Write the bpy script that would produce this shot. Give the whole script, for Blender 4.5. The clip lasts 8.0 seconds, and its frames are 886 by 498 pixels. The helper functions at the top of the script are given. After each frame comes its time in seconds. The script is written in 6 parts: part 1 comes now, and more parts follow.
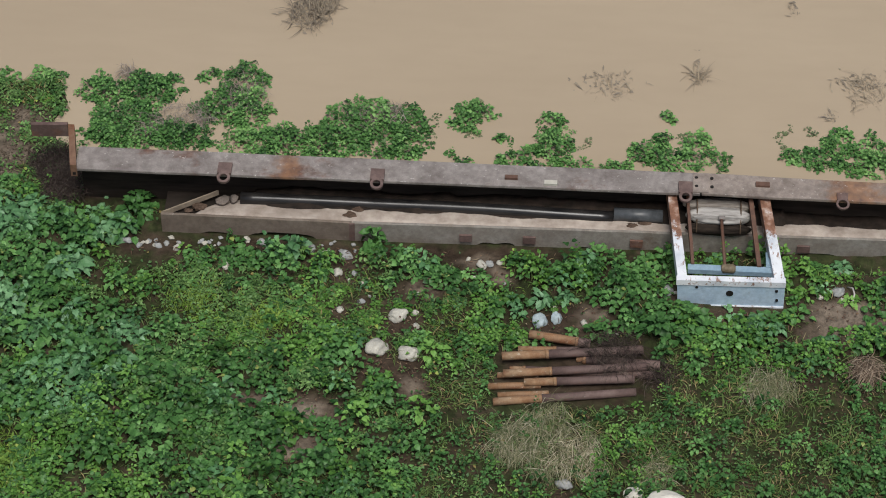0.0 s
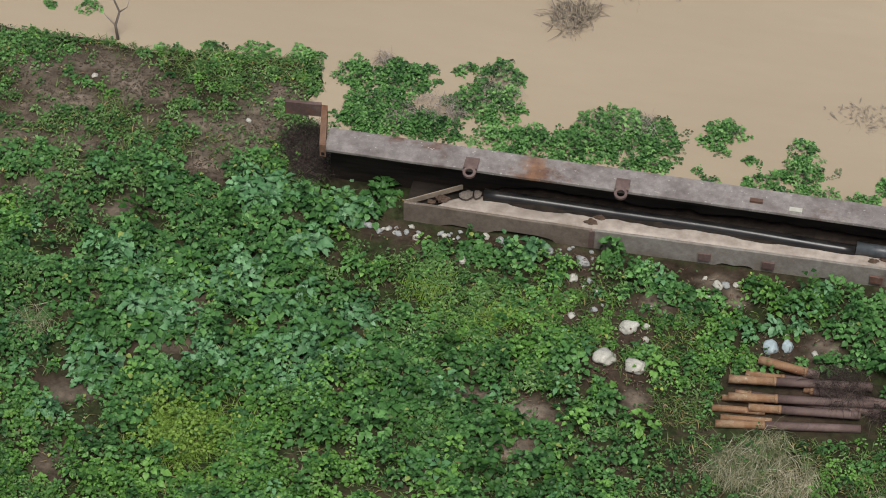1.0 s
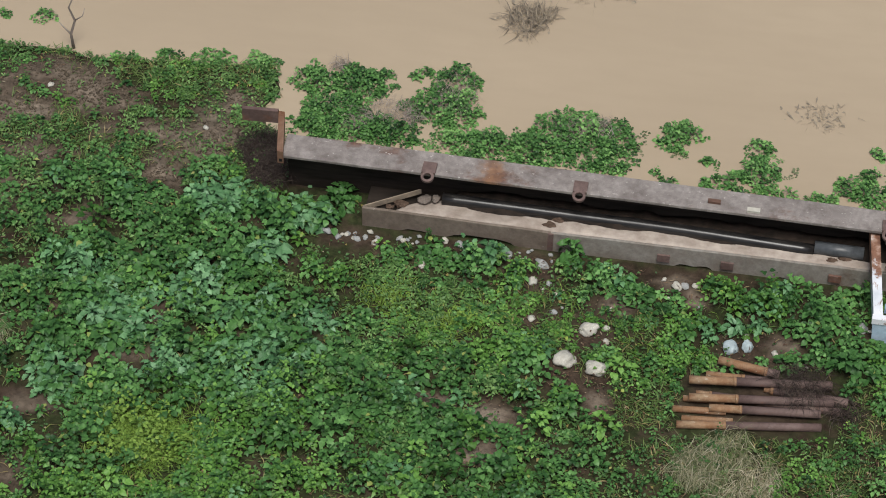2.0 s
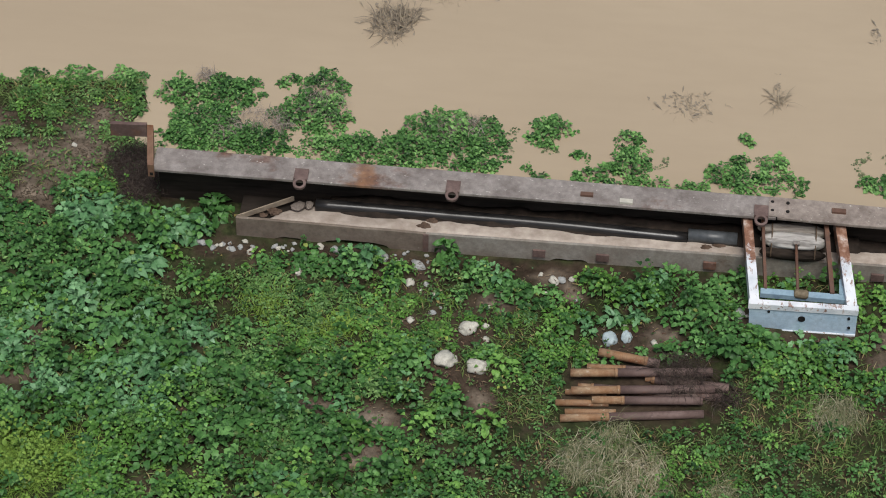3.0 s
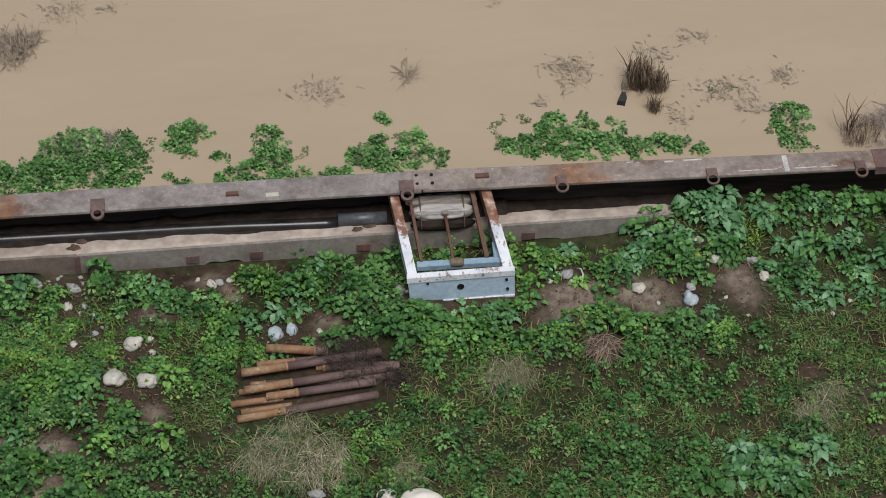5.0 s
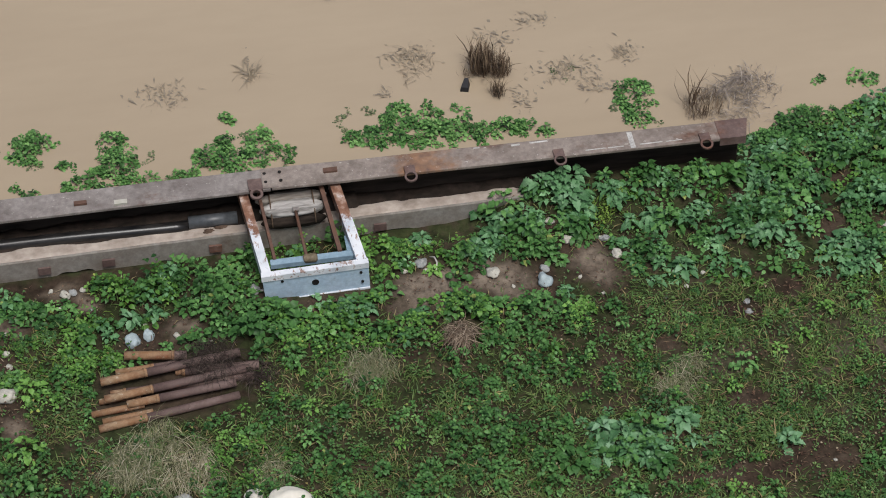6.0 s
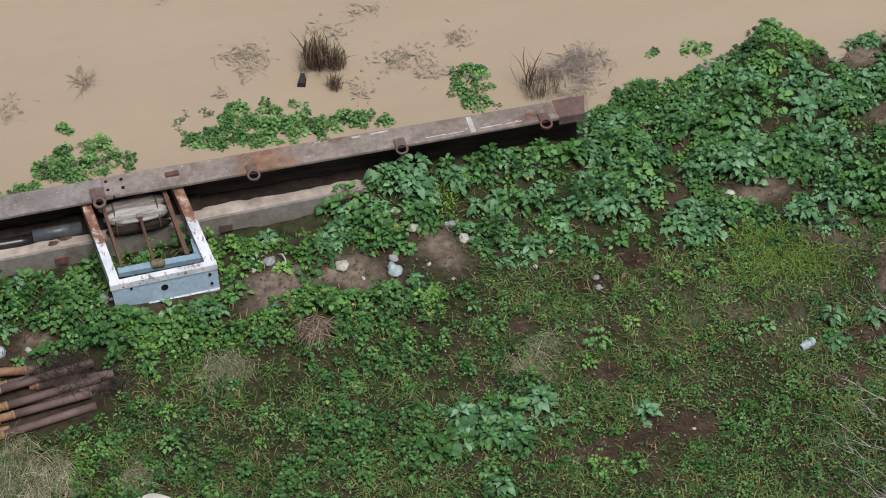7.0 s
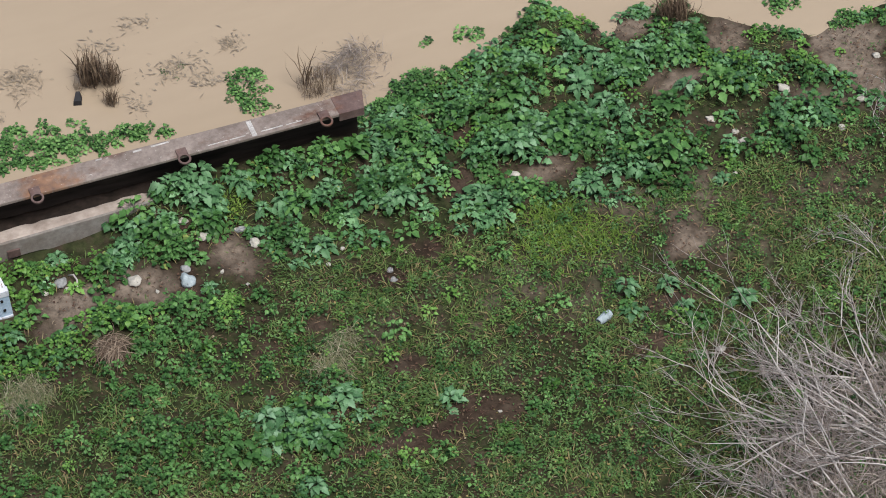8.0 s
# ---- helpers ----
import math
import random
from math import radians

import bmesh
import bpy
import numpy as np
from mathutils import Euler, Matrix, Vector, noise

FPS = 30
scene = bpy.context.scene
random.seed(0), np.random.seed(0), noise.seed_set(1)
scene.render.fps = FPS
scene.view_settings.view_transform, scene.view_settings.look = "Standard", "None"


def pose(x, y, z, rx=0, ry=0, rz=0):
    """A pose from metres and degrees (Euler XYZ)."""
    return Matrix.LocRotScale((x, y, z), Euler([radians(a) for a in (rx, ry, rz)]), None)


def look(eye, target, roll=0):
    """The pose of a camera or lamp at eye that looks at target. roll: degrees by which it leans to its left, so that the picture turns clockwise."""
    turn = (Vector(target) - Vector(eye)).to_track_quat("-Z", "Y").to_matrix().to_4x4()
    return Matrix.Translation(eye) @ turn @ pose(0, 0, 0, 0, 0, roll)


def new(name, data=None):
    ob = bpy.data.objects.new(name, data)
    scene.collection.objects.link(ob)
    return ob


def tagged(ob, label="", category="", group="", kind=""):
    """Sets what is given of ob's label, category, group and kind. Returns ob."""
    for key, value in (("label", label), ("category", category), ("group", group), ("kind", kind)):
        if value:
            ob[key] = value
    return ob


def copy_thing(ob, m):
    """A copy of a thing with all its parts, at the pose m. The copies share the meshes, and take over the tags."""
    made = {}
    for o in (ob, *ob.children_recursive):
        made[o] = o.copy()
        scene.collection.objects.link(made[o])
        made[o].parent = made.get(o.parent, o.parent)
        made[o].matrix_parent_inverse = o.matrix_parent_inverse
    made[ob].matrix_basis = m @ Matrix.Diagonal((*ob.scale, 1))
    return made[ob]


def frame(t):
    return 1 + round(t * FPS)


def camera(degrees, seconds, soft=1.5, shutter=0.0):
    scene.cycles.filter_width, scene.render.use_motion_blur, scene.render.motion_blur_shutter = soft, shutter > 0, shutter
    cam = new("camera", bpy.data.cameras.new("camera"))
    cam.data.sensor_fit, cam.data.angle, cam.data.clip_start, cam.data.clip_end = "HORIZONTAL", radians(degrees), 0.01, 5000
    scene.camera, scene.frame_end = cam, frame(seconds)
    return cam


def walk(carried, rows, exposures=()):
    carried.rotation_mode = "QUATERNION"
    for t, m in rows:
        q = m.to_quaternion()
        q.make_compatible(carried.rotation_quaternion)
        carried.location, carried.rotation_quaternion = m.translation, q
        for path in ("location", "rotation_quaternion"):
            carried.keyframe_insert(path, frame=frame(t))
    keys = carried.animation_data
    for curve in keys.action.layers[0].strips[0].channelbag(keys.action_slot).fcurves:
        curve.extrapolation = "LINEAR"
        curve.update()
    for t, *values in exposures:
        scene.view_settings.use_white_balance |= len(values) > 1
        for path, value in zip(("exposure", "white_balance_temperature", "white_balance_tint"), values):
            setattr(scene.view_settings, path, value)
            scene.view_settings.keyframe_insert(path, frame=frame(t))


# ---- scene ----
# ---- camera: a fixed stand-point high over the bank, turning with a long lens ----
EYE = (-1.031, -15.090, 15.344)


def aim(yaw, pitch, roll):
    """Pose at EYE: yaw to the left of +y, pitch up, roll in degrees."""
    a, b = radians(yaw), radians(pitch)
    ahead = Vector((-math.sin(a) * math.cos(b), math.cos(a) * math.cos(b), math.sin(b)))
    return look(EYE, Vector(EYE) + ahead * 10.0, roll)


TURNS = [
    (0.0, 3.221, -45.602, 0.126),
    (0.2, 5.365, -45.611, 0.363),
    (0.5, 9.081, -45.606, 0.628),
    (0.7, 10.247, -45.597, 0.685),
    (1.0, 10.350, -45.549, 0.834),
    (1.2, 10.331, -45.536, 0.834),
    (2.3, 8.361, -45.409, 0.955),
    (2.5, 7.760, -45.395, 0.928),
    (3.0, 5.411, -45.341, 0.777),
    (3.5, 3.257, -45.321, 0.652),
    (3.8, 1.066, -45.307, 0.501),
    (4.0, -0.460, -45.299, 0.433),
    (4.5, -2.913, -45.330, 0.212),
    (4.7, -3.735, -45.356, 0.114),
    (5.8, -8.329, -45.544, -0.312),
    (6.0, -9.332, -45.577, -0.355),
    (6.5, -11.525, -45.681, -0.583),
    (7.0, -13.904, -45.789, -0.879),
    (7.5, -16.396, -45.868, -1.106),
    (7.8, -18.281, -45.916, -1.225),
    (8.0, -20.176, -45.940, -1.449),
]
cam = camera(18.447, 8.0, soft=1.0)
walk(cam, [(t, aim(a, b, c)) for t, a, b, c in TURNS], exposures=[(0.0, -0.09, 6220, 8), (1.0, 0.04, 6240, 7.5), (2.5, 0.03, 6240, 7.5), (4.5, -0.14, 6170, 9), (6.5, -0.07, 6150, 10), (8.0, 0.19, 6120, 11)])

# ---- overcast daylight ----
SUN_ELEVATION, SUN_TURN = 67.0, 165.0
world = bpy.data.worlds.new("overcast_sky")
scene.world = world
world.use_nodes = True
wn = world.node_tree
sky = wn.nodes.new("ShaderNodeTexSky")
sky.sky_type, sky.sun_disc = "NISHITA", False
sky.sun_elevation, sky.sun_rotation = radians(SUN_ELEVATION), radians(SUN_TURN)
sky.air_density, sky.dust_density, sky.ozone_density = 1.0, 6.0, 1.0
bg = wn.nodes["Background"]
bg.inputs["Strength"].default_value = 0.086
wn.links.new(sky.outputs["Color"], bg.inputs["Color"])
sun = new("sun", bpy.data.lights.new("sun", "SUN"))
sun.data.energy, sun.data.angle, sun.data.color = 2.62, radians(24), (1.0, 0.96, 0.9)
az = radians(SUN_TURN)
sun_dir = Vector((math.sin(az) * math.cos(radians(SUN_ELEVATION)), math.cos(az) * math.cos(radians(SUN_ELEVATION)), math.sin(radians(SUN_ELEVATION))))
sun.matrix_world = Matrix.Translation((0, 0, 30)) @ sun_dir.to_track_quat("Z", "Y").to_matrix().to_4x4()


# ---- materials ----
class Nodes:
    """A small builder for node materials."""

    def __init__(self, name, rough=0.8, metal=0.0, spec=0.5):
        self.mat = bpy.data.materials.new(name)
        self.mat.use_nodes = True
        self.t = self.mat.node_tree
        self.out = self.t.nodes["Principled BSDF"]
        self.out.inputs["Roughness"].default_value = rough
        self.out.inputs["Metallic"].default_value = metal
        self.out.inputs["Specular IOR Level"].default_value = spec
        self.co = self.add("ShaderNodeTexCoord")

    def add(self, kind):
        return self.t.nodes.new(kind)

    def put(self, a, b):
        self.t.links.new(a, b)

    def coords(self, which, scale=(1, 1, 1)):
        m = self.add("ShaderNodeMapping")
        m.inputs["Scale"].default_value = scale
        self.put(self.co.outputs[which], m.inputs["Vector"])
        return m.outputs["Vector"]

    def noise(self, scale, detail=4.0, rough=0.55, stretch=(1, 1, 1), which="Object", distortion=0.0):
        n = self.add("ShaderNodeTexNoise")
        n.inputs["Scale"].default_value, n.inputs["Detail"].default_value = scale, detail
        n.inputs["Roughness"].default_value, n.inputs["Distortion"].default_value = rough, distortion
        self.put(self.coords(which, stretch), n.inputs["Vector"])
        return n.outputs["Fac"]

    def ramp(self, fac, stops):
        r = self.add("ShaderNodeValToRGB")
        while len(r.color_ramp.elements) < len(stops):
            r.color_ramp.elements.new(0.5)
        for e, (p, c) in zip(r.color_ramp.elements, stops):
            e.position, e.color = p, (*c, 1) if len(c) == 3 else (c[0],) * 3 + (1,)
        self.put(fac, r.inputs["Fac"])
        return r.outputs["Color"]

    def mix(self, fac, a, b, how="MIX"):
        m = self.add("ShaderNodeMix")
        m.data_type, m.blend_type = "RGBA", how
        for value, socket in ((fac, m.inputs[0]), (a, m.inputs[6]), (b, m.inputs[7])):
            if isinstance(value, (int, float)):
                socket.default_value = value
            elif isinstance(value, tuple):
                socket.default_value = (*value, 1)
            else:
                self.put(value, socket)
        return m.outputs[2]

    def bump(self, height, strength=0.3, distance=0.01):
        b = self.add("ShaderNodeBump")
        b.inputs["Strength"].default_value, b.inputs["Distance"].default_value = strength, distance
        self.put(height, b.inputs["Height"])
        self.put(b.outputs["Normal"], self.out.inputs["Normal"])

    def colour(self, socket):
        if isinstance(socket, tuple):
            self.out.inputs["Base Color"].default_value = (*socket, 1)
        else:
            self.put(socket, self.out.inputs["Base Color"])
        return self

    def rough(self, socket):
        self.put(socket, self.out.inputs["Roughness"])


def leaf_material(name, dark, mid, light, rough=0.45, patch=1.3, old=None, fresh=0.987):
    """Leaves: one tone for each plant, a little of its own for each leaf, drifting over the ground, a few yellowed."""
    n = Nodes(name, rough, 0.0, 0.20)
    plant = n.add("ShaderNodeAttribute")
    plant.attribute_name = "tone"
    info = n.add("ShaderNodeObjectInfo")
    drift = n.noise(patch, 3.0, 0.6)
    mottle = n.noise(55.0, 2.0)
    both = n.mix(0.28, n.mix(0.30, plant.outputs["Fac"], drift), mottle)
    both = n.mix(0.12, both, info.outputs["Random"])
    tone = n.ramp(both, [(0.28, dark), (0.5, mid), (0.74, light)])
    geo = n.add("ShaderNodeNewGeometry")
    spent = n.ramp(geo.outputs["Random Per Island"], [(fresh, (0.0,)), (fresh + 0.005, (0.75,))])
    n.colour(n.mix(spent, tone, old or light))
    return n.mat


def soil_material():
    n = Nodes("damp_soil", 0.95, 0.0, 0.08)
    broad, fine = n.noise(0.9, 5.0, 0.6), n.noise(14.0, 6.0, 0.65)
    base = n.ramp(broad, [(0.3, (0.036, 0.025, 0.017)), (0.5, (0.067, 0.048, 0.034)), (0.72, (0.114, 0.085, 0.062))])
    grain = n.ramp(fine, [(0.25, (0.35,)), (0.55, (0.8,)), (0.8, (1.15,))])
    both = n.mix(1.0, base, grain, "MULTIPLY")
    # Moss between plants, coloured near black to deepen the shade in the gaps.
    moss_shade = n.ramp(n.noise(5.0, 5.0, 0.7), [(0.35, (0.0,)), (0.54, (0.85,))])
    open_soil = n.add("ShaderNodeAttribute")
    open_soil.attribute_name = "bareness"
    moss_shaded = n.mix(open_soil.outputs["Fac"], moss_shade, (0.0, 0.0, 0.0))
    dry = n.add("ShaderNodeAttribute")
    dry.attribute_name = "dryness"
    worn = n.mix(1.0, n.ramp(broad, [(0.3, (0.20, 0.158, 0.118)), (0.7, (0.30, 0.246, 0.192))]), grain, "MULTIPLY")
    n.colour(n.mix(dry.outputs["Fac"], n.mix(moss_shaded, both, n.ramp(fine, [(0.3, (0.012, 0.018, 0.007)), (0.7, (0.042, 0.056, 0.020))])), worn))
    n.bump(fine, 0.6, 0.02)
    return n.mat


def water_material():
    n = Nodes("muddy_water", 0.25, 0.0, 0.4)
    slow = n.noise(0.35, 3.0, 0.5, (0.5, 1.6, 1.0))
    fine = n.noise(5.0, 3.0, 0.5, (0.5, 1.8, 1.0))
    tone = n.ramp(slow, [(0.3, (0.353, 0.281, 0.195)), (0.7, (0.404, 0.325, 0.228))])
    n.colour(n.mix(n.ramp(fine, [(0.35, (0.0,)), (0.75, (0.16,))]), tone, (0.30, 0.24, 0.165)))
    n.bump(n.noise(9.0, 2.0, 0.5, (0.6, 1.5, 1.0)), 0.05, 0.01)
    return n.mat


def steel_material(name, base, worn, rust_from, rust_to, rust=(0.17, 0.068, 0.032), pale=(0.52, 0.49, 0.45), chips=0.66, rough=0.72, blooms=()):
    """Old painted steel: long stains, rust blooms, pale chips and scratches."""
    n = Nodes(name, rough, 0.0, 0.3)
    stain = n.noise(5.0, 8.0, 0.72, (1.0, 1.1, 1.1))
    tone = n.mix(n.ramp(stain, [(0.35, (0.0,)), (0.65, (1.0,))]), base, worn)
    streak = n.noise(22.0, 6.0, 0.72, (1.0, 0.8, 1.0))
    tone = n.mix(n.ramp(streak, [(0.4, (0.0,)), (0.75, (0.5,))]), tone, tuple(0.45 * c for c in base))
    bloom = n.ramp(n.noise(2.1, 7.0, 0.68, (1, 1.4, 1.4)), [(rust_from, (0.0,)), (rust_to, (0.9,))])
    rusty = n.ramp(n.noise(18.0, 4.0), [(0.3, tuple(0.5 * c for c in rust)), (0.6, rust), (0.8, tuple(min(1, 1.9 * c) for c in rust))])
    tone = n.mix(bloom, tone, rusty)
    if blooms:
        sep = n.add("ShaderNodeSeparateXYZ")
        n.put(n.co.outputs["Object"], sep.inputs["Vector"])
        ragged = n.noise(7.0, 6.0, 0.7)
        for at, half in blooms:
            far = n.add("ShaderNodeMath")
            far.operation, far.inputs[1].default_value = "SUBTRACT", at
            n.put(sep.outputs["X"], far.inputs[0])
            size = n.add("ShaderNodeMath")
            size.operation = "ABSOLUTE"
            n.put(far.outputs[0], size.inputs[0])
            near = n.add("ShaderNodeMath")
            near.operation, near.inputs[1].default_value = "MULTIPLY_ADD", -0.35 / half
            n.put(size.outputs[0], near.inputs[0])
            n.put(ragged, near.inputs[2])
            patch = n.ramp(near.outputs[0], [(0.16, (0.0,)), (0.42, (0.8,))])
            tone = n.mix(patch, tone, n.ramp(n.noise(15.0, 5.0), [(0.3, (0.12, 0.068, 0.046)), (0.6, (0.26, 0.135, 0.070)), (0.8, (0.38, 0.25, 0.16))]))
    chip = n.ramp(n.noise(30.0, 5.0, 0.7, (0.7, 1.0, 1.0)), [(chips, (0.0,)), (chips + 0.05, (0.8,))])
    n.colour(n.mix(chip, tone, pale))
    n.bump(n.noise(40.0, 4.0, 0.6), 0.35, 0.004)
    return n.mat


def plain_material(name, dark, light, scale=20.0, rough=0.8, bump=0.3, spec=0.3, stretch=(1, 1, 1)):
    n = Nodes(name, rough, 0.0, spec)
    a = n.noise(scale, 5.0, 0.6, stretch)
    b = n.noise(scale * 0.13, 3.0, 0.5, stretch)
    tone = n.ramp(a, [(0.3, dark), (0.7, light)])
    n.colour(n.mix(n.ramp(b, [(0.35, (0.0,)), (0.7, (0.45,))]), tone, tuple(0.55 * c for c in dark)))
    n.bump(a, bump, 0.006)
    return n.mat


def varied_material(name, stops, rough=0.85):
    """Stems, blades and slivers: each piece its own tone."""
    n = Nodes(name, rough, 0.0, 0.2)
    geo = n.add("ShaderNodeNewGeometry")
    each = n.ramp(geo.outputs["Random Per Island"], stops)
    n.colour(n.mix(n.ramp(n.noise(30.0, 3.0), [(0.35, (0.0,)), (0.7, (0.4,))]), each, stops[0][1]))
    return n.mat


def pipe_material():
    """Black plastic, wet, with a broken sky highlight painted pale along its crown."""
    n = Nodes("black_pipe", 0.3, 0.0, 0.4)
    sep = n.add("ShaderNodeSeparateXYZ")
    n.put(n.co.outputs["Object"], sep.inputs["Vector"])
    high = n.add("ShaderNodeMath")
    high.operation, high.inputs[1].default_value = "MULTIPLY_ADD", 7.0
    n.put(sep.outputs["Z"], high.inputs[0])
    n.put(n.noise(2.6, 5.0, 0.6, (0.8, 3.0, 3.0)), high.inputs[2])
    # Painted highlight: pale grey where the pipe's top would reflect the sky.
    sheen = n.ramp(high.outputs[0], [(1.01, (0.0,)), (1.07, (0.7,))])
    n.colour(n.mix(sheen, n.ramp(n.noise(9.0, 4.0, 0.6, (0.6, 2, 2)), [(0.3, (0.006, 0.006, 0.007)), (0.8, (0.035, 0.032, 0.030))]), (0.28, 0.26, 0.245)))
    n.rough(n.ramp(sheen, [(0.0, (0.28,)), (1.0, (0.8,))]))
    return n.mat


SOIL = soil_material()
WATER = water_material()
WEED = leaf_material("weed_leaf", (0.018, 0.054, 0.014), (0.062, 0.153, 0.039), (0.169, 0.338, 0.101), old=(0.26, 0.30, 0.08))
WEED_FRESH = leaf_material("fresh_weed_leaf", (0.022, 0.063, 0.011), (0.077, 0.176, 0.030), (0.182, 0.349, 0.079), old=(0.32, 0.38, 0.08))
FAINT = leaf_material("half_drowned_leaf", (0.060, 0.085, 0.036), (0.115, 0.140, 0.068), (0.190, 0.205, 0.110), old=(0.28, 0.23, 0.15))
DROWNED = leaf_material("drowned_leaf", (0.017, 0.048, 0.014), (0.073, 0.173, 0.043), (0.210, 0.380, 0.116), old=(0.24, 0.22, 0.14))
COVER = leaf_material("low_leaf", (0.020, 0.050, 0.016), (0.057, 0.121, 0.036), (0.137, 0.240, 0.081), old=(0.26, 0.19, 0.07), fresh=0.94)
SPROUT = leaf_material("sprout_leaf", (0.021, 0.049, 0.012), (0.070, 0.142, 0.036), (0.176, 0.295, 0.095), old=(0.30, 0.28, 0.10))
THISTLE = leaf_material("blue_green_leaf", (0.029, 0.081, 0.030), (0.084, 0.196, 0.076), (0.194, 0.362, 0.170), 0.5)
BLADE = leaf_material("grass_blade", (0.026, 0.056, 0.013), (0.082, 0.134, 0.033), (0.176, 0.228, 0.076), 0.5, old=(0.27, 0.20, 0.10), fresh=0.86)
LIME = leaf_material("lime_leaf", (0.058, 0.115, 0.018), (0.125, 0.215, 0.034), (0.205, 0.310, 0.060), 0.6)
YELLOW_BLADE = leaf_material("lime_grass_blade", (0.050, 0.096, 0.015), (0.112, 0.192, 0.028), (0.190, 0.290, 0.052), 0.6)


def thistle_leaf_material():
    n = Nodes("thistle_leaf", 0.5, 0.0, 0.22)
    info = n.add("ShaderNodeObjectInfo")
    each = n.ramp(info.outputs["Random"], [(0.0, (0.042, 0.112, 0.040)), (0.5, (0.088, 0.200, 0.080)), (0.85, (0.136, 0.264, 0.124)), (1.0, (0.185, 0.315, 0.180))])
    vein = n.noise(9.0, 4.0, 0.6, which="Generated")
    n.colour(n.mix(n.ramp(vein, [(0.45, (0.0,)), (0.7, (0.3,))]), each, (0.17, 0.29, 0.17)))
    return n.mat


THISTLE_LEAF = thistle_leaf_material()
STRAW_MAT = varied_material("straw", [(0.0, (0.09, 0.11, 0.05)), (0.4, (0.20, 0.205, 0.105)), (0.8, (0.33, 0.31, 0.195)), (1.0, (0.54, 0.49, 0.37))])
PALE_STRAW = varied_material("cream_straw", [(0.0, (0.17, 0.16, 0.08)), (0.4, (0.32, 0.29, 0.18)), (1.0, (0.62, 0.56, 0.42))])
DEAD_MAT = varied_material("dead_stem", [(0.0, (0.055, 0.038, 0.026)), (0.5, (0.13, 0.09, 0.06)), (1.0, (0.27, 0.20, 0.13))])
WISP_MAT = varied_material("dark_dry_wisp", [(0.0, (0.020, 0.014, 0.012)), (0.6, (0.045, 0.033, 0.028)), (1.0, (0.12, 0.095, 0.075))])
DRIFT_STEM = varied_material("grey_dead_stem", [(0.0, (0.12, 0.10, 0.085)), (0.5, (0.25, 0.21, 0.18)), (1.0, (0.42, 0.37, 0.32))])
MOP_MAT = varied_material("tan_dead_blade", [(0.0, (0.07, 0.048, 0.034)), (0.5, (0.19, 0.14, 0.10)), (1.0, (0.38, 0.31, 0.23))])
MURK_MAT = varied_material("drowned_stem", [(0.0, (0.13, 0.105, 0.08)), (0.5, (0.20, 0.165, 0.122)), (1.0, (0.29, 0.24, 0.17))], 0.6)
HAZE_MAT = varied_material("silted_stem", [(0.0, (0.24, 0.195, 0.14)), (0.5, (0.285, 0.235, 0.165)), (1.0, (0.345, 0.285, 0.20))], 0.6)
DEBRIS_MAT = varied_material("wet_debris", [(0.0, (0.19, 0.16, 0.125)), (0.5, (0.275, 0.23, 0.17)), (1.0, (0.35, 0.29, 0.205))], 0.6)
LITTER_MAT = varied_material("leaf_litter", [(0.0, (0.055, 0.030, 0.022)), (0.5, (0.12, 0.072, 0.048)), (0.85, (0.19, 0.13, 0.08)), (1.0, (0.34, 0.29, 0.20))])
TWIG_MAT = varied_material("bare_twig", [(0.0, (0.20, 0.165, 0.15)), (0.5, (0.38, 0.345, 0.32)), (1.0, (0.70, 0.67, 0.63))])
LIMB_MAT = varied_material("pale_limb", [(0.0, (0.36, 0.335, 0.31)), (0.5, (0.52, 0.49, 0.46)), (1.0, (0.68, 0.65, 0.61))])
STEEL = steel_material("weathered_steel", (0.160, 0.136, 0.125), (0.315, 0.285, 0.264), 0.56, 0.68, rust=(0.13, 0.066, 0.045), chips=0.63, blooms=((-2.72, 0.13),))
STEEL_WARM = steel_material("warm_weathered_steel", (0.172, 0.138, 0.118), (0.335, 0.285, 0.248), 0.54, 0.68, rust=(0.14, 0.070, 0.045), chips=0.63, blooms=((1.72, 0.30),))
BROWN_STEEL = steel_material("brown_painted_steel", (0.135, 0.105, 0.082), (0.215, 0.178, 0.145), 0.60, 0.75, rust=(0.08, 0.042, 0.028), pale=(0.34, 0.32, 0.28))
TROUGH_STEEL = steel_material("grey_painted_steel", (0.195, 0.165, 0.138), (0.30, 0.285, 0.255), 0.60, 0.75, rust=(0.09, 0.045, 0.028), pale=(0.34, 0.32, 0.28))
# Streaked steel; the shade below the flange is put into its near-black colour.
DARK_STEEL = plain_material("shade_dark_steel", (0.014, 0.012, 0.010), (0.050, 0.039, 0.032), 7.0, 0.7, spec=0.1, stretch=(0.35, 1, 2.5))
RUST = steel_material("rusted_plate", (0.10, 0.055, 0.040), (0.15, 0.085, 0.06), 0.5, 0.65, rust=(0.20, 0.075, 0.03), chips=0.8)
END_RUST = steel_material("brown_orange_rust", (0.16, 0.088, 0.055), (0.24, 0.145, 0.095), 0.5, 0.65, rust=(0.22, 0.09, 0.04), chips=0.76)
ORANGE_RUST = steel_material("orange_rust", (0.215, 0.100, 0.042), (0.41, 0.30, 0.19), 0.45, 0.58, rust=(0.15, 0.060, 0.028), pale=(0.46, 0.40, 0.31), chips=0.62)
PURPLE_RUST = steel_material("brown_rust", (0.095, 0.060, 0.053), (0.185, 0.130, 0.115), 0.55, 0.7, rust=(0.16, 0.07, 0.04), pale=(0.30, 0.25, 0.22), chips=0.66)
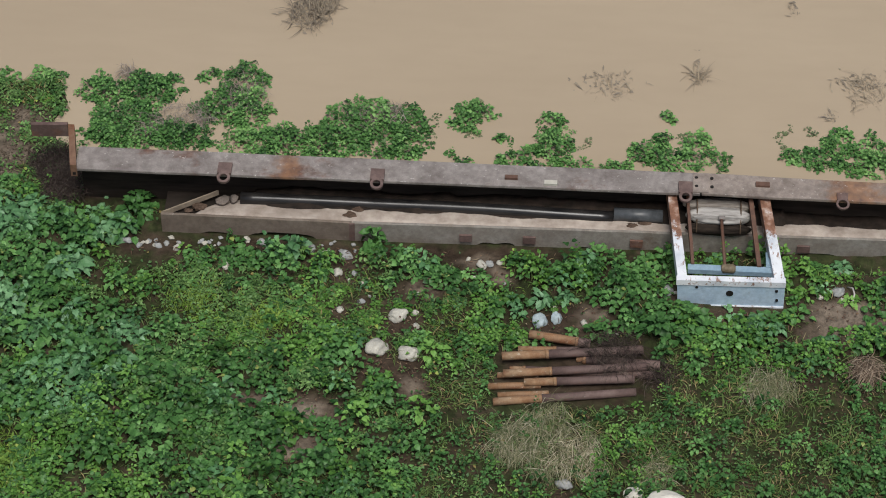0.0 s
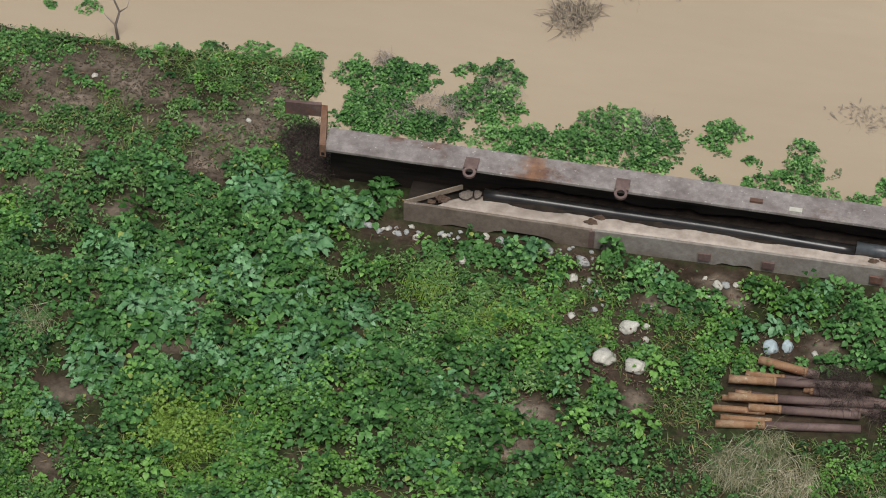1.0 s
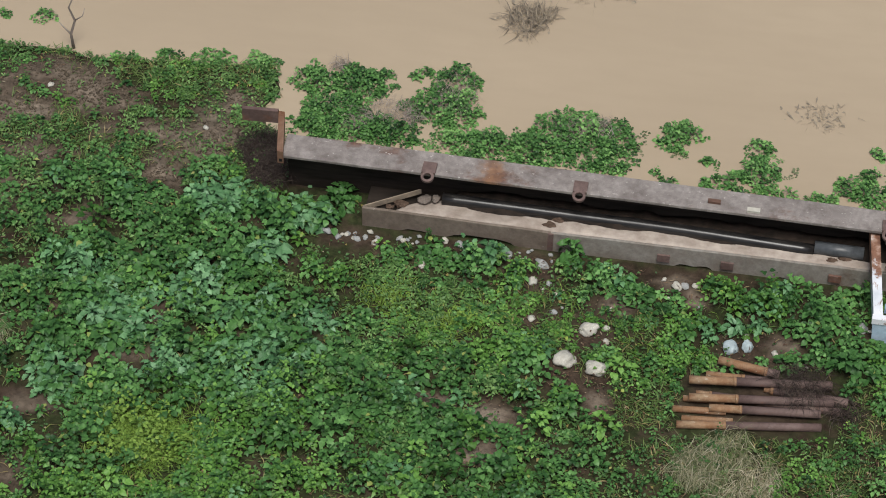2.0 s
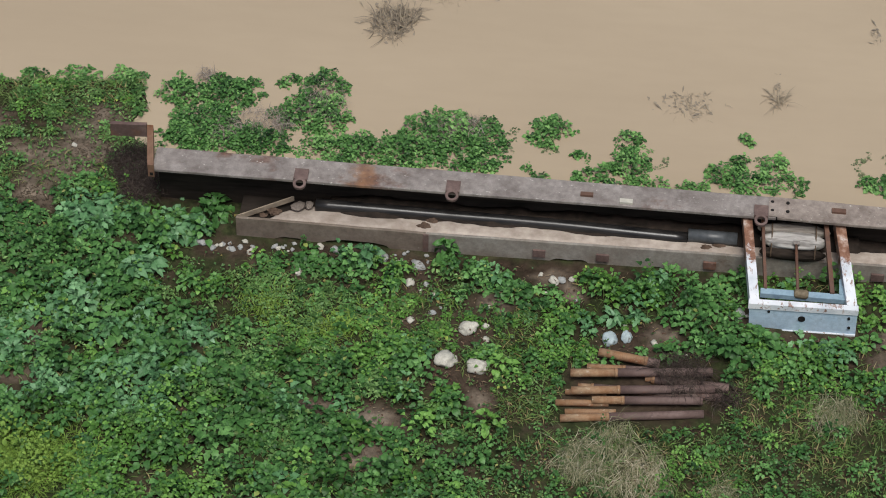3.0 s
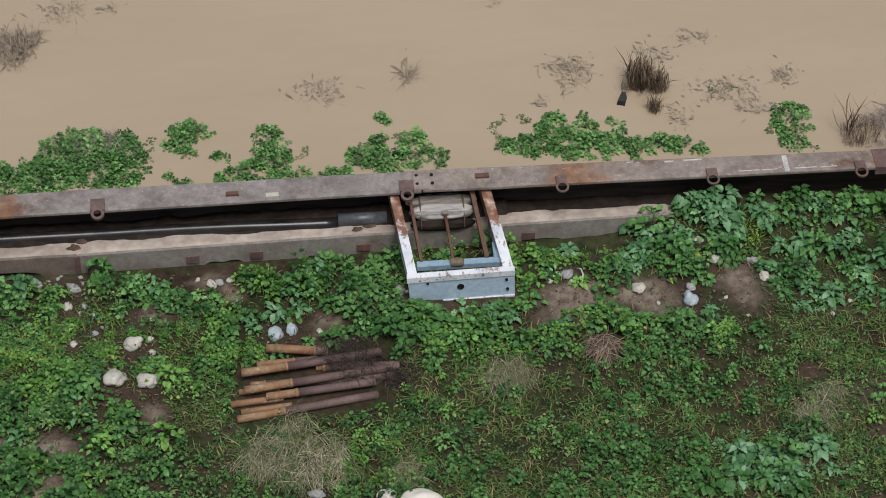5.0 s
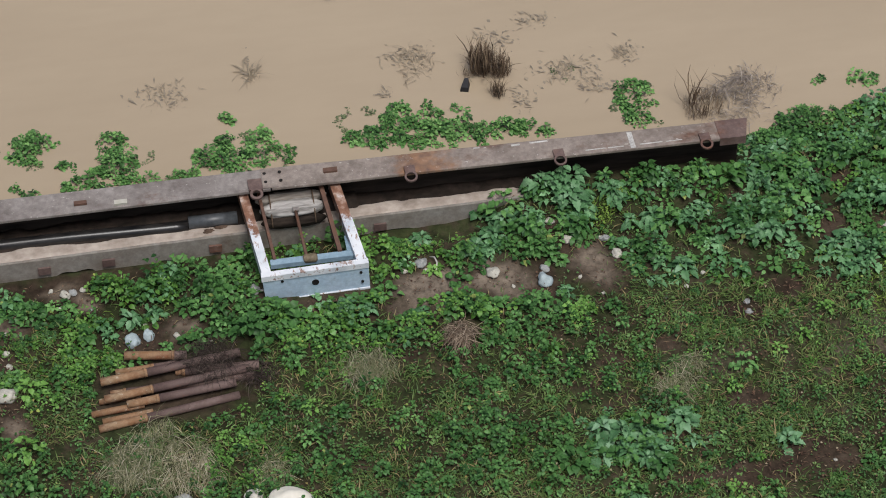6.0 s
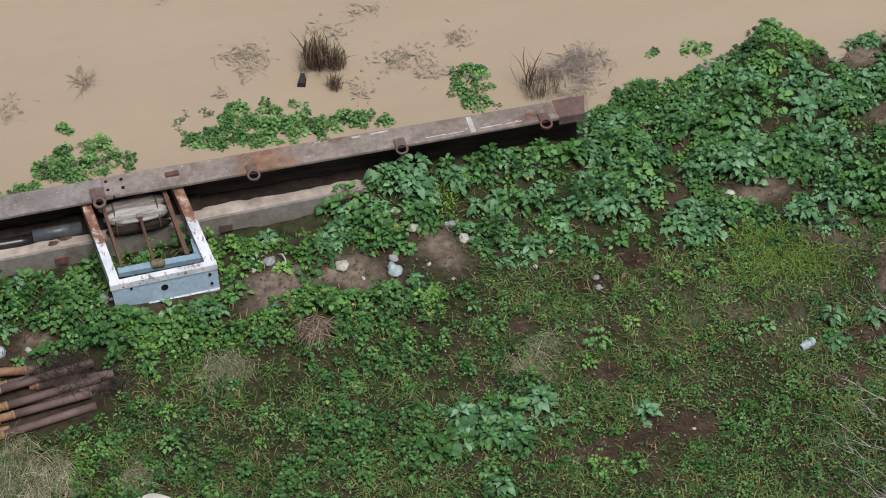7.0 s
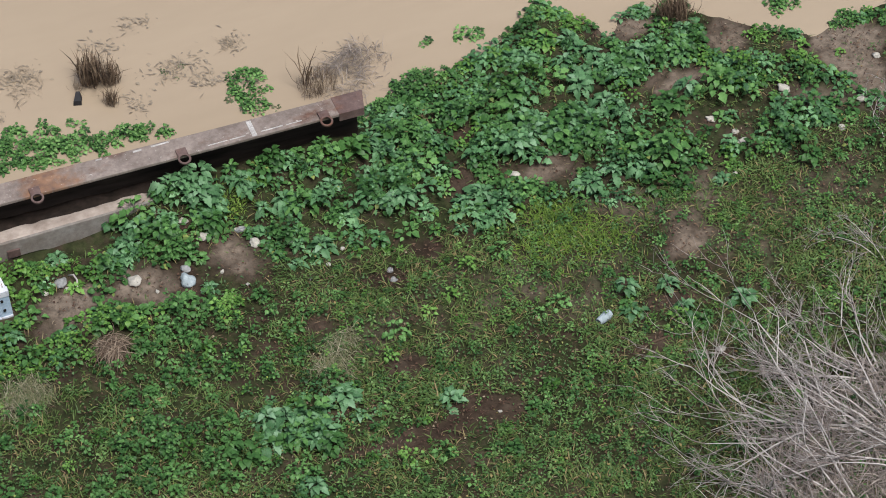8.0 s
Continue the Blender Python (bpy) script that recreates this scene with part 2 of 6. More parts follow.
BLUE_PAINT = steel_material("pale_blue_paint", (0.38, 0.51, 0.64), (0.50, 0.61, 0.71), 0.64, 0.70, pale=(0.72, 0.74, 0.76), chips=0.66, rough=0.5)
TEAL_PAINT = steel_material("grey_blue_paint", (0.21, 0.31, 0.39), (0.31, 0.42, 0.50), 0.6, 0.68, chips=0.76, rough=0.55)
MUDDY_STONE = plain_material("mud_coated_stone", (0.12, 0.095, 0.08), (0.29, 0.25, 0.215), 24.0, 0.9, 0.5, 0.15)
CRUMB = plain_material("dull_earth_crumb", (0.060, 0.046, 0.033), (0.17, 0.138, 0.10), 30.0, 0.95, 0.5, 0.1)
CLOD = plain_material("brown_mud_clod", (0.055, 0.036, 0.026), (0.15, 0.105, 0.078), 26.0, 0.95, 0.6, 0.1)
MUD = plain_material("pale_dried_mud", (0.29, 0.24, 0.20), (0.54, 0.47, 0.41), 9.0, 0.95, 0.5, 0.1)
BLACK_PIPE = pipe_material()
GREY_PIPE = plain_material("grey_pipe", (0.030, 0.033, 0.037), (0.12, 0.13, 0.14), 12.0, 0.4, 0.2, 0.5)
# Canvas dirt, with the creases' shade painted as dark lengthwise bands.
TAN_CLOTH = plain_material("creased_stained_canvas", (0.075, 0.062, 0.052), (0.36, 0.325, 0.285), 9.0, 0.9, 0.9, 0.1, (0.35, 3.0, 3.0))
CLOTH = plain_material("creased_dirty_canvas", (0.10, 0.09, 0.08), (0.56, 0.535, 0.505), 9.0, 0.9, 0.9, 0.1, (0.35, 3.0, 3.0))
# The lowest fold, much darker and browner than the two above.
DARK_CLOTH = plain_material("dark_brown_canvas", (0.014, 0.011, 0.009), (0.050, 0.038, 0.030), 18.0, 0.9, 0.4, 0.1, (0.4, 2.0, 2.0))
STONE_PALE = plain_material("cream_stone", (0.38, 0.36, 0.30), (0.60, 0.58, 0.51), 9.0, 0.85, 0.4)
BOULDER = plain_material("cream_boulder", (0.68, 0.64, 0.55), (0.85, 0.81, 0.71), 7.0, 0.85, 0.3)
STONE_GREY = plain_material("grey_stone", (0.24, 0.245, 0.24), (0.40, 0.405, 0.39), 18.0, 0.85, 0.25)
STONE_BLUE = plain_material("blue_white_stone", (0.30, 0.37, 0.39), (0.50, 0.57, 0.58), 14.0, 0.6, 0.2)
FOAM = plain_material("dirty_white_foam", (0.30, 0.37, 0.39), (0.48, 0.55, 0.57), 22.0, 0.7, 0.2)
BRONZE = plain_material("tarnished_bronze", (0.11, 0.085, 0.05), (0.26, 0.21, 0.14), 40.0, 0.6)
BLACK_RUBBER = plain_material("black_rubber", (0.012, 0.012, 0.014), (0.03, 0.03, 0.032), 20.0, 0.6)
WHITE_MARK = plain_material("worn_white_mark", (0.36, 0.34, 0.32), (0.66, 0.65, 0.62), 60.0, 0.8)
DARK_HOLE = plain_material("dark_hollow", (0.008, 0.007, 0.006), (0.015, 0.013, 0.012), 20.0, 0.9)


def rail_material():
    """White paint on the lower half, bare rust above, with a ragged border."""
    n = Nodes("white_paint_over_rust", 0.6, 0.0, 0.3)
    sep = n.add("ShaderNodeSeparateXYZ")
    n.put(n.co.outputs["Object"], sep.inputs["Vector"])
    ragged = n.add("ShaderNodeMath")
    ragged.operation = "MULTIPLY_ADD"
    n.put(n.noise(9.0, 5.0, 0.7), ragged.inputs[0])
    ragged.inputs[1].default_value = 0.75
    n.put(sep.outputs["Y"], ragged.inputs[2])
    bare = n.ramp(ragged.outputs[0], [(0.40, (0.0,)), (0.46, (1.0,))])
    scratch = n.ramp(n.noise(24.0, 6.0, 0.7, (1, 0.4, 1)), [(0.55, (0.0,)), (0.61, (0.9,))])
    rusty = n.ramp(n.noise(16.0, 5.0), [(0.3, (0.10, 0.045, 0.028)), (0.50, (0.21, 0.105, 0.065)), (0.62, (0.34, 0.24, 0.19)), (0.72, (0.52, 0.47, 0.45))])
    white = n.ramp(n.noise(5.0, 4.0), [(0.3, (0.42, 0.46, 0.51)), (0.6, (0.66, 0.68, 0.71)), (0.8, (0.74, 0.75, 0.77))])
    n.colour(n.mix(bare, n.mix(scratch, white, rusty), rusty))
    n.bump(n.noise(40.0, 4.0), 0.3, 0.004)
    return n.mat


RAIL_PAINT = rail_material()


# ---- mesh helpers ----
def thing(name, at=(0, 0, 0), **tags):
    return tagged(root_at(name, at), **tags)


def root_at(name, at):
    ob = new(name)
    ob.location = at
    return ob


def origin(ob):
    """Where a thing or part stands in the world, for parents that are only moved."""
    place = Vector((0, 0, 0))
    while ob:
        place += ob.location
        ob = ob.parent
    return place


def part(name, bm, material, parent, label=""):
    """Links a bmesh, drawn in world places, as one mesh under a thing or part."""
    me = bpy.data.meshes.new(name)
    bmesh.ops.translate(bm, verts=bm.verts, vec=-origin(parent))
    bm.to_mesh(me)
    bm.free()
    me.materials.append(material)
    ob = new(name, me)
    ob.parent = parent
    return tagged(ob, label)


def solid(name, bm, material, at=(0, 0, 0), **tags):
    """A thing of one mesh."""
    me = bpy.data.meshes.new(name)
    bmesh.ops.translate(bm, verts=bm.verts, vec=-Vector(at))
    bm.to_mesh(me)
    bm.free()
    me.materials.append(material)
    ob = new(name, me)
    ob.location = at
    return tagged(ob, **tags)


def hexa(corners, bevel=0.0, cuts=0, rough=0.0):
    """A box from eight corners: the bottom four, then the top four, both counter-clockwise."""
    bm = bmesh.new()
    v = [bm.verts.new(c) for c in corners]
    for f in ((3, 2, 1, 0), (4, 5, 6, 7), (0, 1, 5, 4), (1, 2, 6, 5), (2, 3, 7, 6), (3, 0, 4, 7)):
        bm.faces.new([v[i] for i in f])
    if cuts:
        long = [e for e in bm.edges if e.calc_length() > 0.6]
        bmesh.ops.subdivide_edges(bm, edges=long, cuts=cuts, use_grid_fill=True)
    if rough:
        for q in bm.verts:
            q.co += noise.noise_vector(q.co * 2.3) * rough
    if bevel:
        sharp = [e for e in bm.edges if len(e.link_faces) == 2 and e.calc_face_angle(0) > 0.7]
        bmesh.ops.bevel(bm, geom=sharp, offset=bevel, segments=2, profile=0.6, affect="EDGES", clamp_overlap=True)
    bmesh.ops.recalc_face_normals(bm, faces=bm.faces)
    return bm


def box(x0, x1, y0, y1, z0, z1, bevel=0.004, cuts=0, rough=0.0):
    return hexa([(x0, y0, z0), (x1, y0, z0), (x1, y1, z0), (x0, y1, z0), (x0, y0, z1), (x1, y0, z1), (x1, y1, z1), (x0, y1, z1)], bevel, cuts, rough)


def tube(points, radii, sides=10, hollow=0.0, bm=None):
    """A round bar along points with a radius at each; hollow: depth of the open ends' bore."""
    bm = bm or bmesh.new()
    pts = [Vector(p) for p in points]
    rings = []
    ahead0 = (pts[1] - pts[0]).normalized()
    side = ahead0.orthogonal().normalized()
    for i, p in enumerate(pts):
        d = (pts[min(i + 1, len(pts) - 1)] - pts[max(i - 1, 0)]).normalized()
        side = (side - d * side.dot(d)).normalized()
        other = d.cross(side)
        rings.append([bm.verts.new(p + (side * math.cos(a) + other * math.sin(a)) * radii[i]) for a in (2 * math.pi * k / sides for k in range(sides))])
    for a, b in zip(rings, rings[1:]):
        for k in range(sides):
            f = bm.faces.new((a[k], a[(k + 1) % sides], b[(k + 1) % sides], b[k]))
            f.smooth = True
    for ring, sign, r, at, d in ((rings[0], -1, radii[0], pts[0], pts[1] - pts[0]), (rings[-1], 1, radii[-1], pts[-1], pts[-2] - pts[-1])):
        if hollow and r > 0.01:
            d = d.normalized()
            inner = [bm.verts.new(at + (q.co - at) * 0.8) for q in ring]
            deep = [bm.verts.new(at + (q.co - at) * 0.8 + d * hollow) for q in ring]
            for k in range(sides):
                j = (k + 1) % sides
                bm.faces.new((ring[k], ring[j], inner[j], inner[k]))
                bm.faces.new((inner[k], inner[j], deep[j], deep[k]))
            bm.faces.new(deep)
        else:
            bm.faces.new(ring)
    bmesh.ops.recalc_face_normals(bm, faces=bm.faces)
    return bm


def ring_eye(centre, outer, inner, thick, tilt=0.0, sides=18):
    """A flat eye: an annulus lying level, with thickness, tipped about x by tilt degrees."""
    bm = bmesh.new()
    rows = []
    for k in range(sides):
        a = 2 * math.pi * k / sides
        c, s = math.cos(a), math.sin(a)
        rows.append([bm.verts.new((r * c, r * s, z)) for r, z in ((outer, -thick / 2), (outer, thick / 2), (inner, thick / 2), (inner, -thick / 2))])
    for a, b in zip(rows, rows[1:] + rows[:1]):
        for k in range(4):
            bm.faces.new((a[k], b[k], b[(k + 1) % 4], a[(k + 1) % 4]))
    bmesh.ops.transform(bm, matrix=pose(*centre, tilt, 0, 0), verts=bm.verts)
    bmesh.ops.recalc_face_normals(bm, faces=bm.faces)
    return bm


def tri_object(name, verts, tris, material, at=(0, 0, 0), smooth=False):
    """One mesh from arrays of places and triangles."""
    me = bpy.data.meshes.new(name)
    verts, tris = np.asarray(verts, np.float32) - np.asarray(at, np.float32), np.asarray(tris, np.int32)
    me.vertices.add(len(verts))
    me.vertices.foreach_set("co", verts.ravel())
    me.loops.add(tris.size)
    me.loops.foreach_set("vertex_index", tris.ravel())
    me.polygons.add(len(tris))
    me.polygons.foreach_set("loop_start", np.arange(0, tris.size, 3, dtype=np.int32))
    if smooth:
        me.polygons.foreach_set("use_smooth", np.ones(len(tris), bool))
    me.update(calc_edges=True)
    me.materials.append(material)
    ob = new(name, me)
    ob.location = at
    return ob


# ---- the lie of the land ----
WATER_Z = -0.04
SHORE = [(-14, 3.4), (-7.97, 1.64), (-7.47, 1.64), (-6.92, 1.63), (-6.42, 1.62), (-5.85, 1.72), (-5.24, 1.75), (-5.09, 1.45), (-5.17, 1.22), (-4.75, 0.62), (-3, 0.6), (0, 0.52), (2, 0.48), (3.9, 0.4), (4.33, 0.69), (4.83, 0.81), (5.22, 0.9), (5.68, 1.14), (5.94, 1.32)]
SHORE_EAST = [(6.32, 0.72), (6.54, 0.95), (7.17, 0.69), (7.49, 0.36), (7.93, 0.06), (8.29, 0.15), (8.66, 0.15)]


def value_noise(x, y, scale, seed=0):
    """Smooth noise from 0 to 1 on arrays."""
    x, y = np.asarray(x) * scale + 71.3 * seed, np.asarray(y) * scale + 37.7 * seed
    i, j = np.floor(x).astype(np.int64), np.floor(y).astype(np.int64)
    u, v = x - i, y - j
    u, v = u * u * (3 - 2 * u), v * v * (3 - 2 * v)

    def cell(a, b):
        h = (a * 374761393 + b * 668265263 + seed * 1442695041) & 0x7FFFFFFF
        h = ((h ^ (h >> 13)) * 1274126177) & 0x7FFFFFFF
        return ((h ^ (h >> 16)) & 0xFFFF) / 65535.0

    return (cell(i, j) * (1 - u) + cell(i + 1, j) * u) * (1 - v) + (cell(i, j + 1) * (1 - u) + cell(i + 1, j + 1) * u) * v


def fractal(x, y, scale, seed=0):
    return 0.55 * value_noise(x, y, scale, seed) + 0.3 * value_noise(x, y, scale * 2.3, seed + 1) + 0.15 * value_noise(x, y, scale * 5.1, seed + 2)


def off_shore(x, y):
    """Metres out into the water; less than nothing on land."""
    x, y = np.asarray(x, float), np.asarray(y, float)
    line = SHORE + [(6.12, 1.1)] + SHORE_EAST + [(14.0, -1.4), (60.0, -2.0)]
    line = [(-60.0, 3.4)] + line
    near = np.full(x.shape, 1e9)
    inside = np.zeros(x.shape, bool)
    shape = line + [(60.0, 500.0), (-60.0, 500.0)]
    for n, ((ax, ay), (bx, by)) in enumerate(zip(shape, shape[1:] + shape[:1])):
        dx, dy = bx - ax, by - ay
        if n < len(line) - 1:
            t = np.clip(((x - ax) * dx + (y - ay) * dy) / (dx * dx + dy * dy + 1e-9), 0, 1)
            near = np.minimum(near, np.hypot(x - ax - t * dx, y - ay - t * dy))
        if dy:
            inside ^= ((ay > y) != (by > y)) & (x < (y - ay) * dx / dy + ax)
    return np.where(inside, near, -near) + 0.16 * (fractal(x, y, 2.6, 5) - 0.5)


def land(x, y):
    """The ground's height."""
    out = off_shore(x, y)
    bumps = 0.07 * (fractal(x, y, 0.9, 11) - 0.5) + 0.03 * (fractal(x, y, 4.0, 17) - 0.5)
    bumps = bumps * np.clip(-out * 2.0, 0.25, 1.0) + 0.012 * np.clip(-out, 0, 2)
    bank = 0.20 * np.clip((x - 1.5) / 0.8, 0, 1) * np.clip((4.15 - x) / 0.5, 0, 1) * np.exp(-(((y - 0.12) / 0.24) ** 2))
    trench = 0.05 * np.clip((x + 4.3) / 0.2, 0, 1) * np.clip((1.95 - x) / 0.2, 0, 1) * np.exp(-(((y + 0.05) / 0.13) ** 2))
    high = bank - trench + np.where(out > 0, WATER_Z - 0.25 * np.minimum(out, 2.0), WATER_Z + np.minimum(0.04, -out * 0.12)) + bumps
    return np.where((out < -0.1) & (y < 0.3), np.maximum(high, WATER_Z + 0.012), high)



def spread(fine_from, fine_to, step):
    inner = np.arange(fine_from, fine_to + step / 2, step)
    outer = np.array([0.3, 0.8, 1.6, 3, 6, 12, 25, 50, 100, 200, 400])
    return np.concatenate([fine_from - outer[::-1], inner, fine_to + outer])


gx, gy = spread(-9.5, 10.5, 0.07), spread(-6.5, 4.0, 0.07)
GX, GY = np.meshgrid(gx, gy)
GZ = land(GX, GY)
idx = np.arange(GX.size).reshape(GX.shape)
quad = np.stack([idx[:-1, :-1], idx[:-1, 1:], idx[1:, 1:], idx[1:, :-1]], -1).reshape(-1, 4)
ground = tri_object("ground", np.stack([GX, GY, GZ], -1).reshape(-1, 3), np.concatenate([quad[:, [0, 1, 2]], quad[:, [0, 2, 3]]]), SOIL, smooth=True)
tagged(ground, "damp brown soil of the river bank, uneven", "ground", kind="structure")

wb = bmesh.new()
bmesh.ops.create_grid(wb, x_segments=40, y_segments=40, size=420)
bmesh.ops.translate(wb, verts=wb.verts, vec=(0, 405, WATER_Z))
for v in list(wb.verts):
    if v.co.y < -10:
        v.co.y = -10
water = solid("water", wb, WATER, label="opaque tan flood water, nearly still", category="water", kind="structure")

# ---- where things grow: centres and half-widths in metres ----
BARE = [(-6.83, 1.23, 0.51, 0.28), (-7.37, 0.66, 0.31, 0.19), (-6.83, 0.31, 0.24, 0.17), (-5.57, 0.78, 0.24, 0.16), (-5.37, 1.24, 0.18, 0.16), (-5.85, 0.21, 0.27, 0.14), (-6.39, -0.4, 0.16, 0.12), (-5.4, -1.36, 0.08, 0.15), (-5.64, -1.72, 0.29, 0.09), (-6.15, -2.34, 0.27, 0.11), (-6.14, -3.09, 0.2, 0.25), (-2.68, -1.85, 0.2, 0.15), (-3.25, -1.75, 0.22, 0.11), (-2.01, -0.55, 0.17, 0.1), (-4.77, -1.41, 0.06, 0.06), (-7.36, -0.3, 0.13, 0.19)]
BARE_MID = [(-1.53, -0.22, 0.31, 0.12), (-2.01, -0.56, 0.2, 0.11), (-0.66, -0.74, 0.2, 0.14), (-2.73, -1.85, 0.24, 0.14), (-2, -1.58, 0.12, 0.19), (-2.86, -2.25, 0.27, 0.14), (-1.4, -0.38, 0.13, 0.12)]
PALE_EAST = [(5.14, -0.68, 0.33, 0.17), (2.57, -0.61, 0.21, 0.26), (1.78, -0.64, 0.3, 0.26), (1.23, -0.65, 0.32, 0.25), (6.53, 0.74, 0.26, 0.18), (7.3, 0.37, 0.19, 0.23), (5.84, -1.8, 0.18, 0.15), (6.61, -0.07, 0.29, 0.14), (8.14, -0.15, 0.38, 0.32), (8.08, -0.66, 0.23, 0.42), (7.22, 0.23, 0.21, 0.22)]
BARE_EAST = [(5.47, -2.36, 0.21, 0.12), (5.18, -2.73, 0.26, 0.09), (3.76, -2.82, 0.42, 0.22), (3.29, -2.9, 0.31, 0.14), (2.77, -2.88, 0.2, 0.07), (4.64, -0.03, 0.21, 0.16), (4.52, -0.51, 0.17, 0.17), (3.55, -1.31, 0.24, 0.09), (3.4, -2.18, 0.26, 0.14), (3.98, -1.13, 0.18, 0.15), (2.92, -1.57, 0.18, 0.11), (6.73, -0.85, 0.11, 0.12), (4.55, -2.37, 0.17, 0.08), (2.53, -1.66, 0.17, 0.07)]
SILVER_WEST = [(-5.83, -1.45, 0.38, 0.34), (-5.3, -1.03, 0.31, 0.28), (-6.08, -1.98, 0.24, 0.25), (-4.71, -0.51, 0.19, 0.19), (-5.33, -0.02, 0.27, 0.25), (-4.45, 0, 0.27, 0.22), (-5.41, -1.84, 0.35, 0.22), (-6.25, -2.53, 0.16, 0.15), (-4.81, -1.24, 0.35, 0.28), (-4.53, -1.66, 0.4, 0.34), (-6.04, -1, 0.27, 0.25), (-4.21, -1.12, 0.22, 0.25), (-4.69, 0.24, 0.22, 0.19)]
SILVER_MID = [(-0.92, -0.58, 0.24, 0.22), (1.96, -0.04, 0.31, 0.25), (2.48, 0.19, 0.31, 0.25), (2.17, -0.78, 0.24, 0.16), (2.67, -0.07, 0.22, 0.19), (1.28, -0.1, 0.2, 0.14), (-0.73, -0.16, 0.24, 0.16), (2.43, -2.33, 0.4, 0.28), (-3.12, -0.18, 0.18, 0.16)]
SILVER_EAST = [(4.52, -0.91, 0.19, 0.26), (4.04, -0.68, 0.23, 0.2), (3.1, -0.97, 0.21, 0.22), (3.99, 0.04, 0.19, 0.2), (5.22, -0.32, 0.28, 0.28), (5.83, -0.38, 0.28, 0.27), (5.66, -1.04, 0.32, 0.26), (2.46, -2.49, 0.27, 0.25), (2.86, -2.47, 0.24, 0.21), (2.41, -2.95, 0.2, 0.15), (5.52, -2.22, 0.18, 0.12), (5.3, -2.18, 0.17, 0.11), (1.77, -0.34, 0.18, 0.16), (2.21, -0.06, 0.27, 0.23), (3.58, -2.68, 0.13, 0.11), (5.33, 0.79, 0.21, 0.16), (6.38, -1.18, 0.18, 0.17), (6.53, 0.25, 0.19, 0.18)]
YELLOW = [(-5.27, -2.56, 0.45, 0.42), (-3.74, -0.81, 0.3, 0.22), (-3.23, -0.92, 0.28, 0.19), (5.06, -1.5, 0.49, 0.28), (4.96, -1.14, 0.27, 0.16), (2.73, -0.15, 0.18, 0.15)]
ISLES_WEST = [(-4.79, 1.64, 0.24, 0.15), (-4.5, 1.59, 0.21, 0.27), (-4.29, 1.7, 0.15, 0.12), (-4.58, 1.3, 0.27, 0.19), (-4.75, 1.05, 0.17, 0.16), (-4.43, 1.07, 0.4, 0.14), (-4.11, 1.1, 0.32, 0.14), (-3.95, 1.87, 0.1, 0.06), (-3.67, 1.84, 0.18, 0.15), (-3.76, 1.5, 0.24, 0.22), (-3.55, 1.49, 0.15, 0.26), (-3.53, 1.07, 0.21, 0.12)]
ISLES_MID = [(-3.21, 1.08, 0.22, 0.19), (-2.89, 1.11, 0.24, 0.21), (-2.72, 1.33, 0.19, 0.26), (-2.5, 1.4, 0.19, 0.21), (-2.39, 1.17, 0.27, 0.21), (-2.21, 1.32, 0.13, 0.23), (-2.25, 1.04, 0.13, 0.09), (-1.72, 1.48, 0.16, 0.17), (-1.86, 1.03, 0.02, 0.03), (-1.79, 0.95, 0.06, 0.02), (-1.45, 1.23, 0.06, 0.07), (-1.42, 1.01, 0.08, 0.09), (-1.21, 1.03, 0.11, 0.1), (-1.04, 1.16, 0.16, 0.21), (-1.07, 1.44, 0.11, 0.09), (-0.72, 0.96, 0.27, 0.04), (-0.5, 0.98, 0.09, 0.06), (-0.3, 1.14, 0.1, 0.14), (-0.14, 1.29, 0.08, 0.09), (-0.12, 1.06, 0.13, 0.14), (0.13, 1.18, 0.12, 0.19), (0.31, 1.05, 0.08, 0.09), (-0.12, 1.55, 0.08, 0.05)]
ISLES_EAST = [(0.9, 1.14, 0.1, 0.07), (1.1, 1.13, 0.13, 0.12), (1.17, 1.26, 0.05, 0.06), (1.33, 1.21, 0.14, 0.19), (1.33, 1.41, 0.07, 0.1), (1.57, 1.31, 0.08, 0.12), (1.55, 1.1, 0.18, 0.14), (1.75, 1.11, 0.14, 0.13), (1.93, 1.03, 0.1, 0.12), (1.82, 1.38, 0.06, 0.04), (2.16, 1.06, 0.11, 0.12), (2.34, 1.03, 0.11, 0.09), (3.28, 1.29, 0.12, 0.19), (3.23, 0.98, 0.11, 0.08), (2.46, 0.97, 0.04, 0.06)]
ISLES_FAR = [(-7.28, 2, 0.08, 0.07), (-7.64, 1.97, 0.06, 0.04), (-7.72, 1.31, 0.4, 0.25), (4.87, 1.18, 0.04, 0.03), (5.22, 1.16, 0.1, 0.07), (7.88, 0.51, 0.13, 0.09), (8.3, 0.1, 0.16, 0.1), (-5.32, 1.76, 0.14, 0.08), (-5.71, 1.76, 0.16, 0.07), (-6.09, 1.70, 0.12, 0.06), (-6.46, 1.63, 0.1, 0.05), (4.2, 0.52, 0.28, 0.14), (4.6, 0.72, 0.3, 0.14)]
ISLES_FAINT = [(0.87, 1.5, 0.03, 0.05), (0.82, 1.37, 0.05, 0.06), (0.85, 1.26, 0.04, 0.04), (1.11, 1.49, 0.06, 0.04), (3.14, 1.26, 0.09, 0.11), (3.37, 0.96, 0.1, 0.06), (3.44, 1.36, 0.07, 0.08), (2.75, 1.72, 0.06, 0.12), (-0.82, 1.24, 0.06, 0.1), (-0.01, 1.33, 0.04, 0.06), (-2.02, 1.36, 0.04, 0.12), (-1.71, 1.27, 0.1, 0.02)]


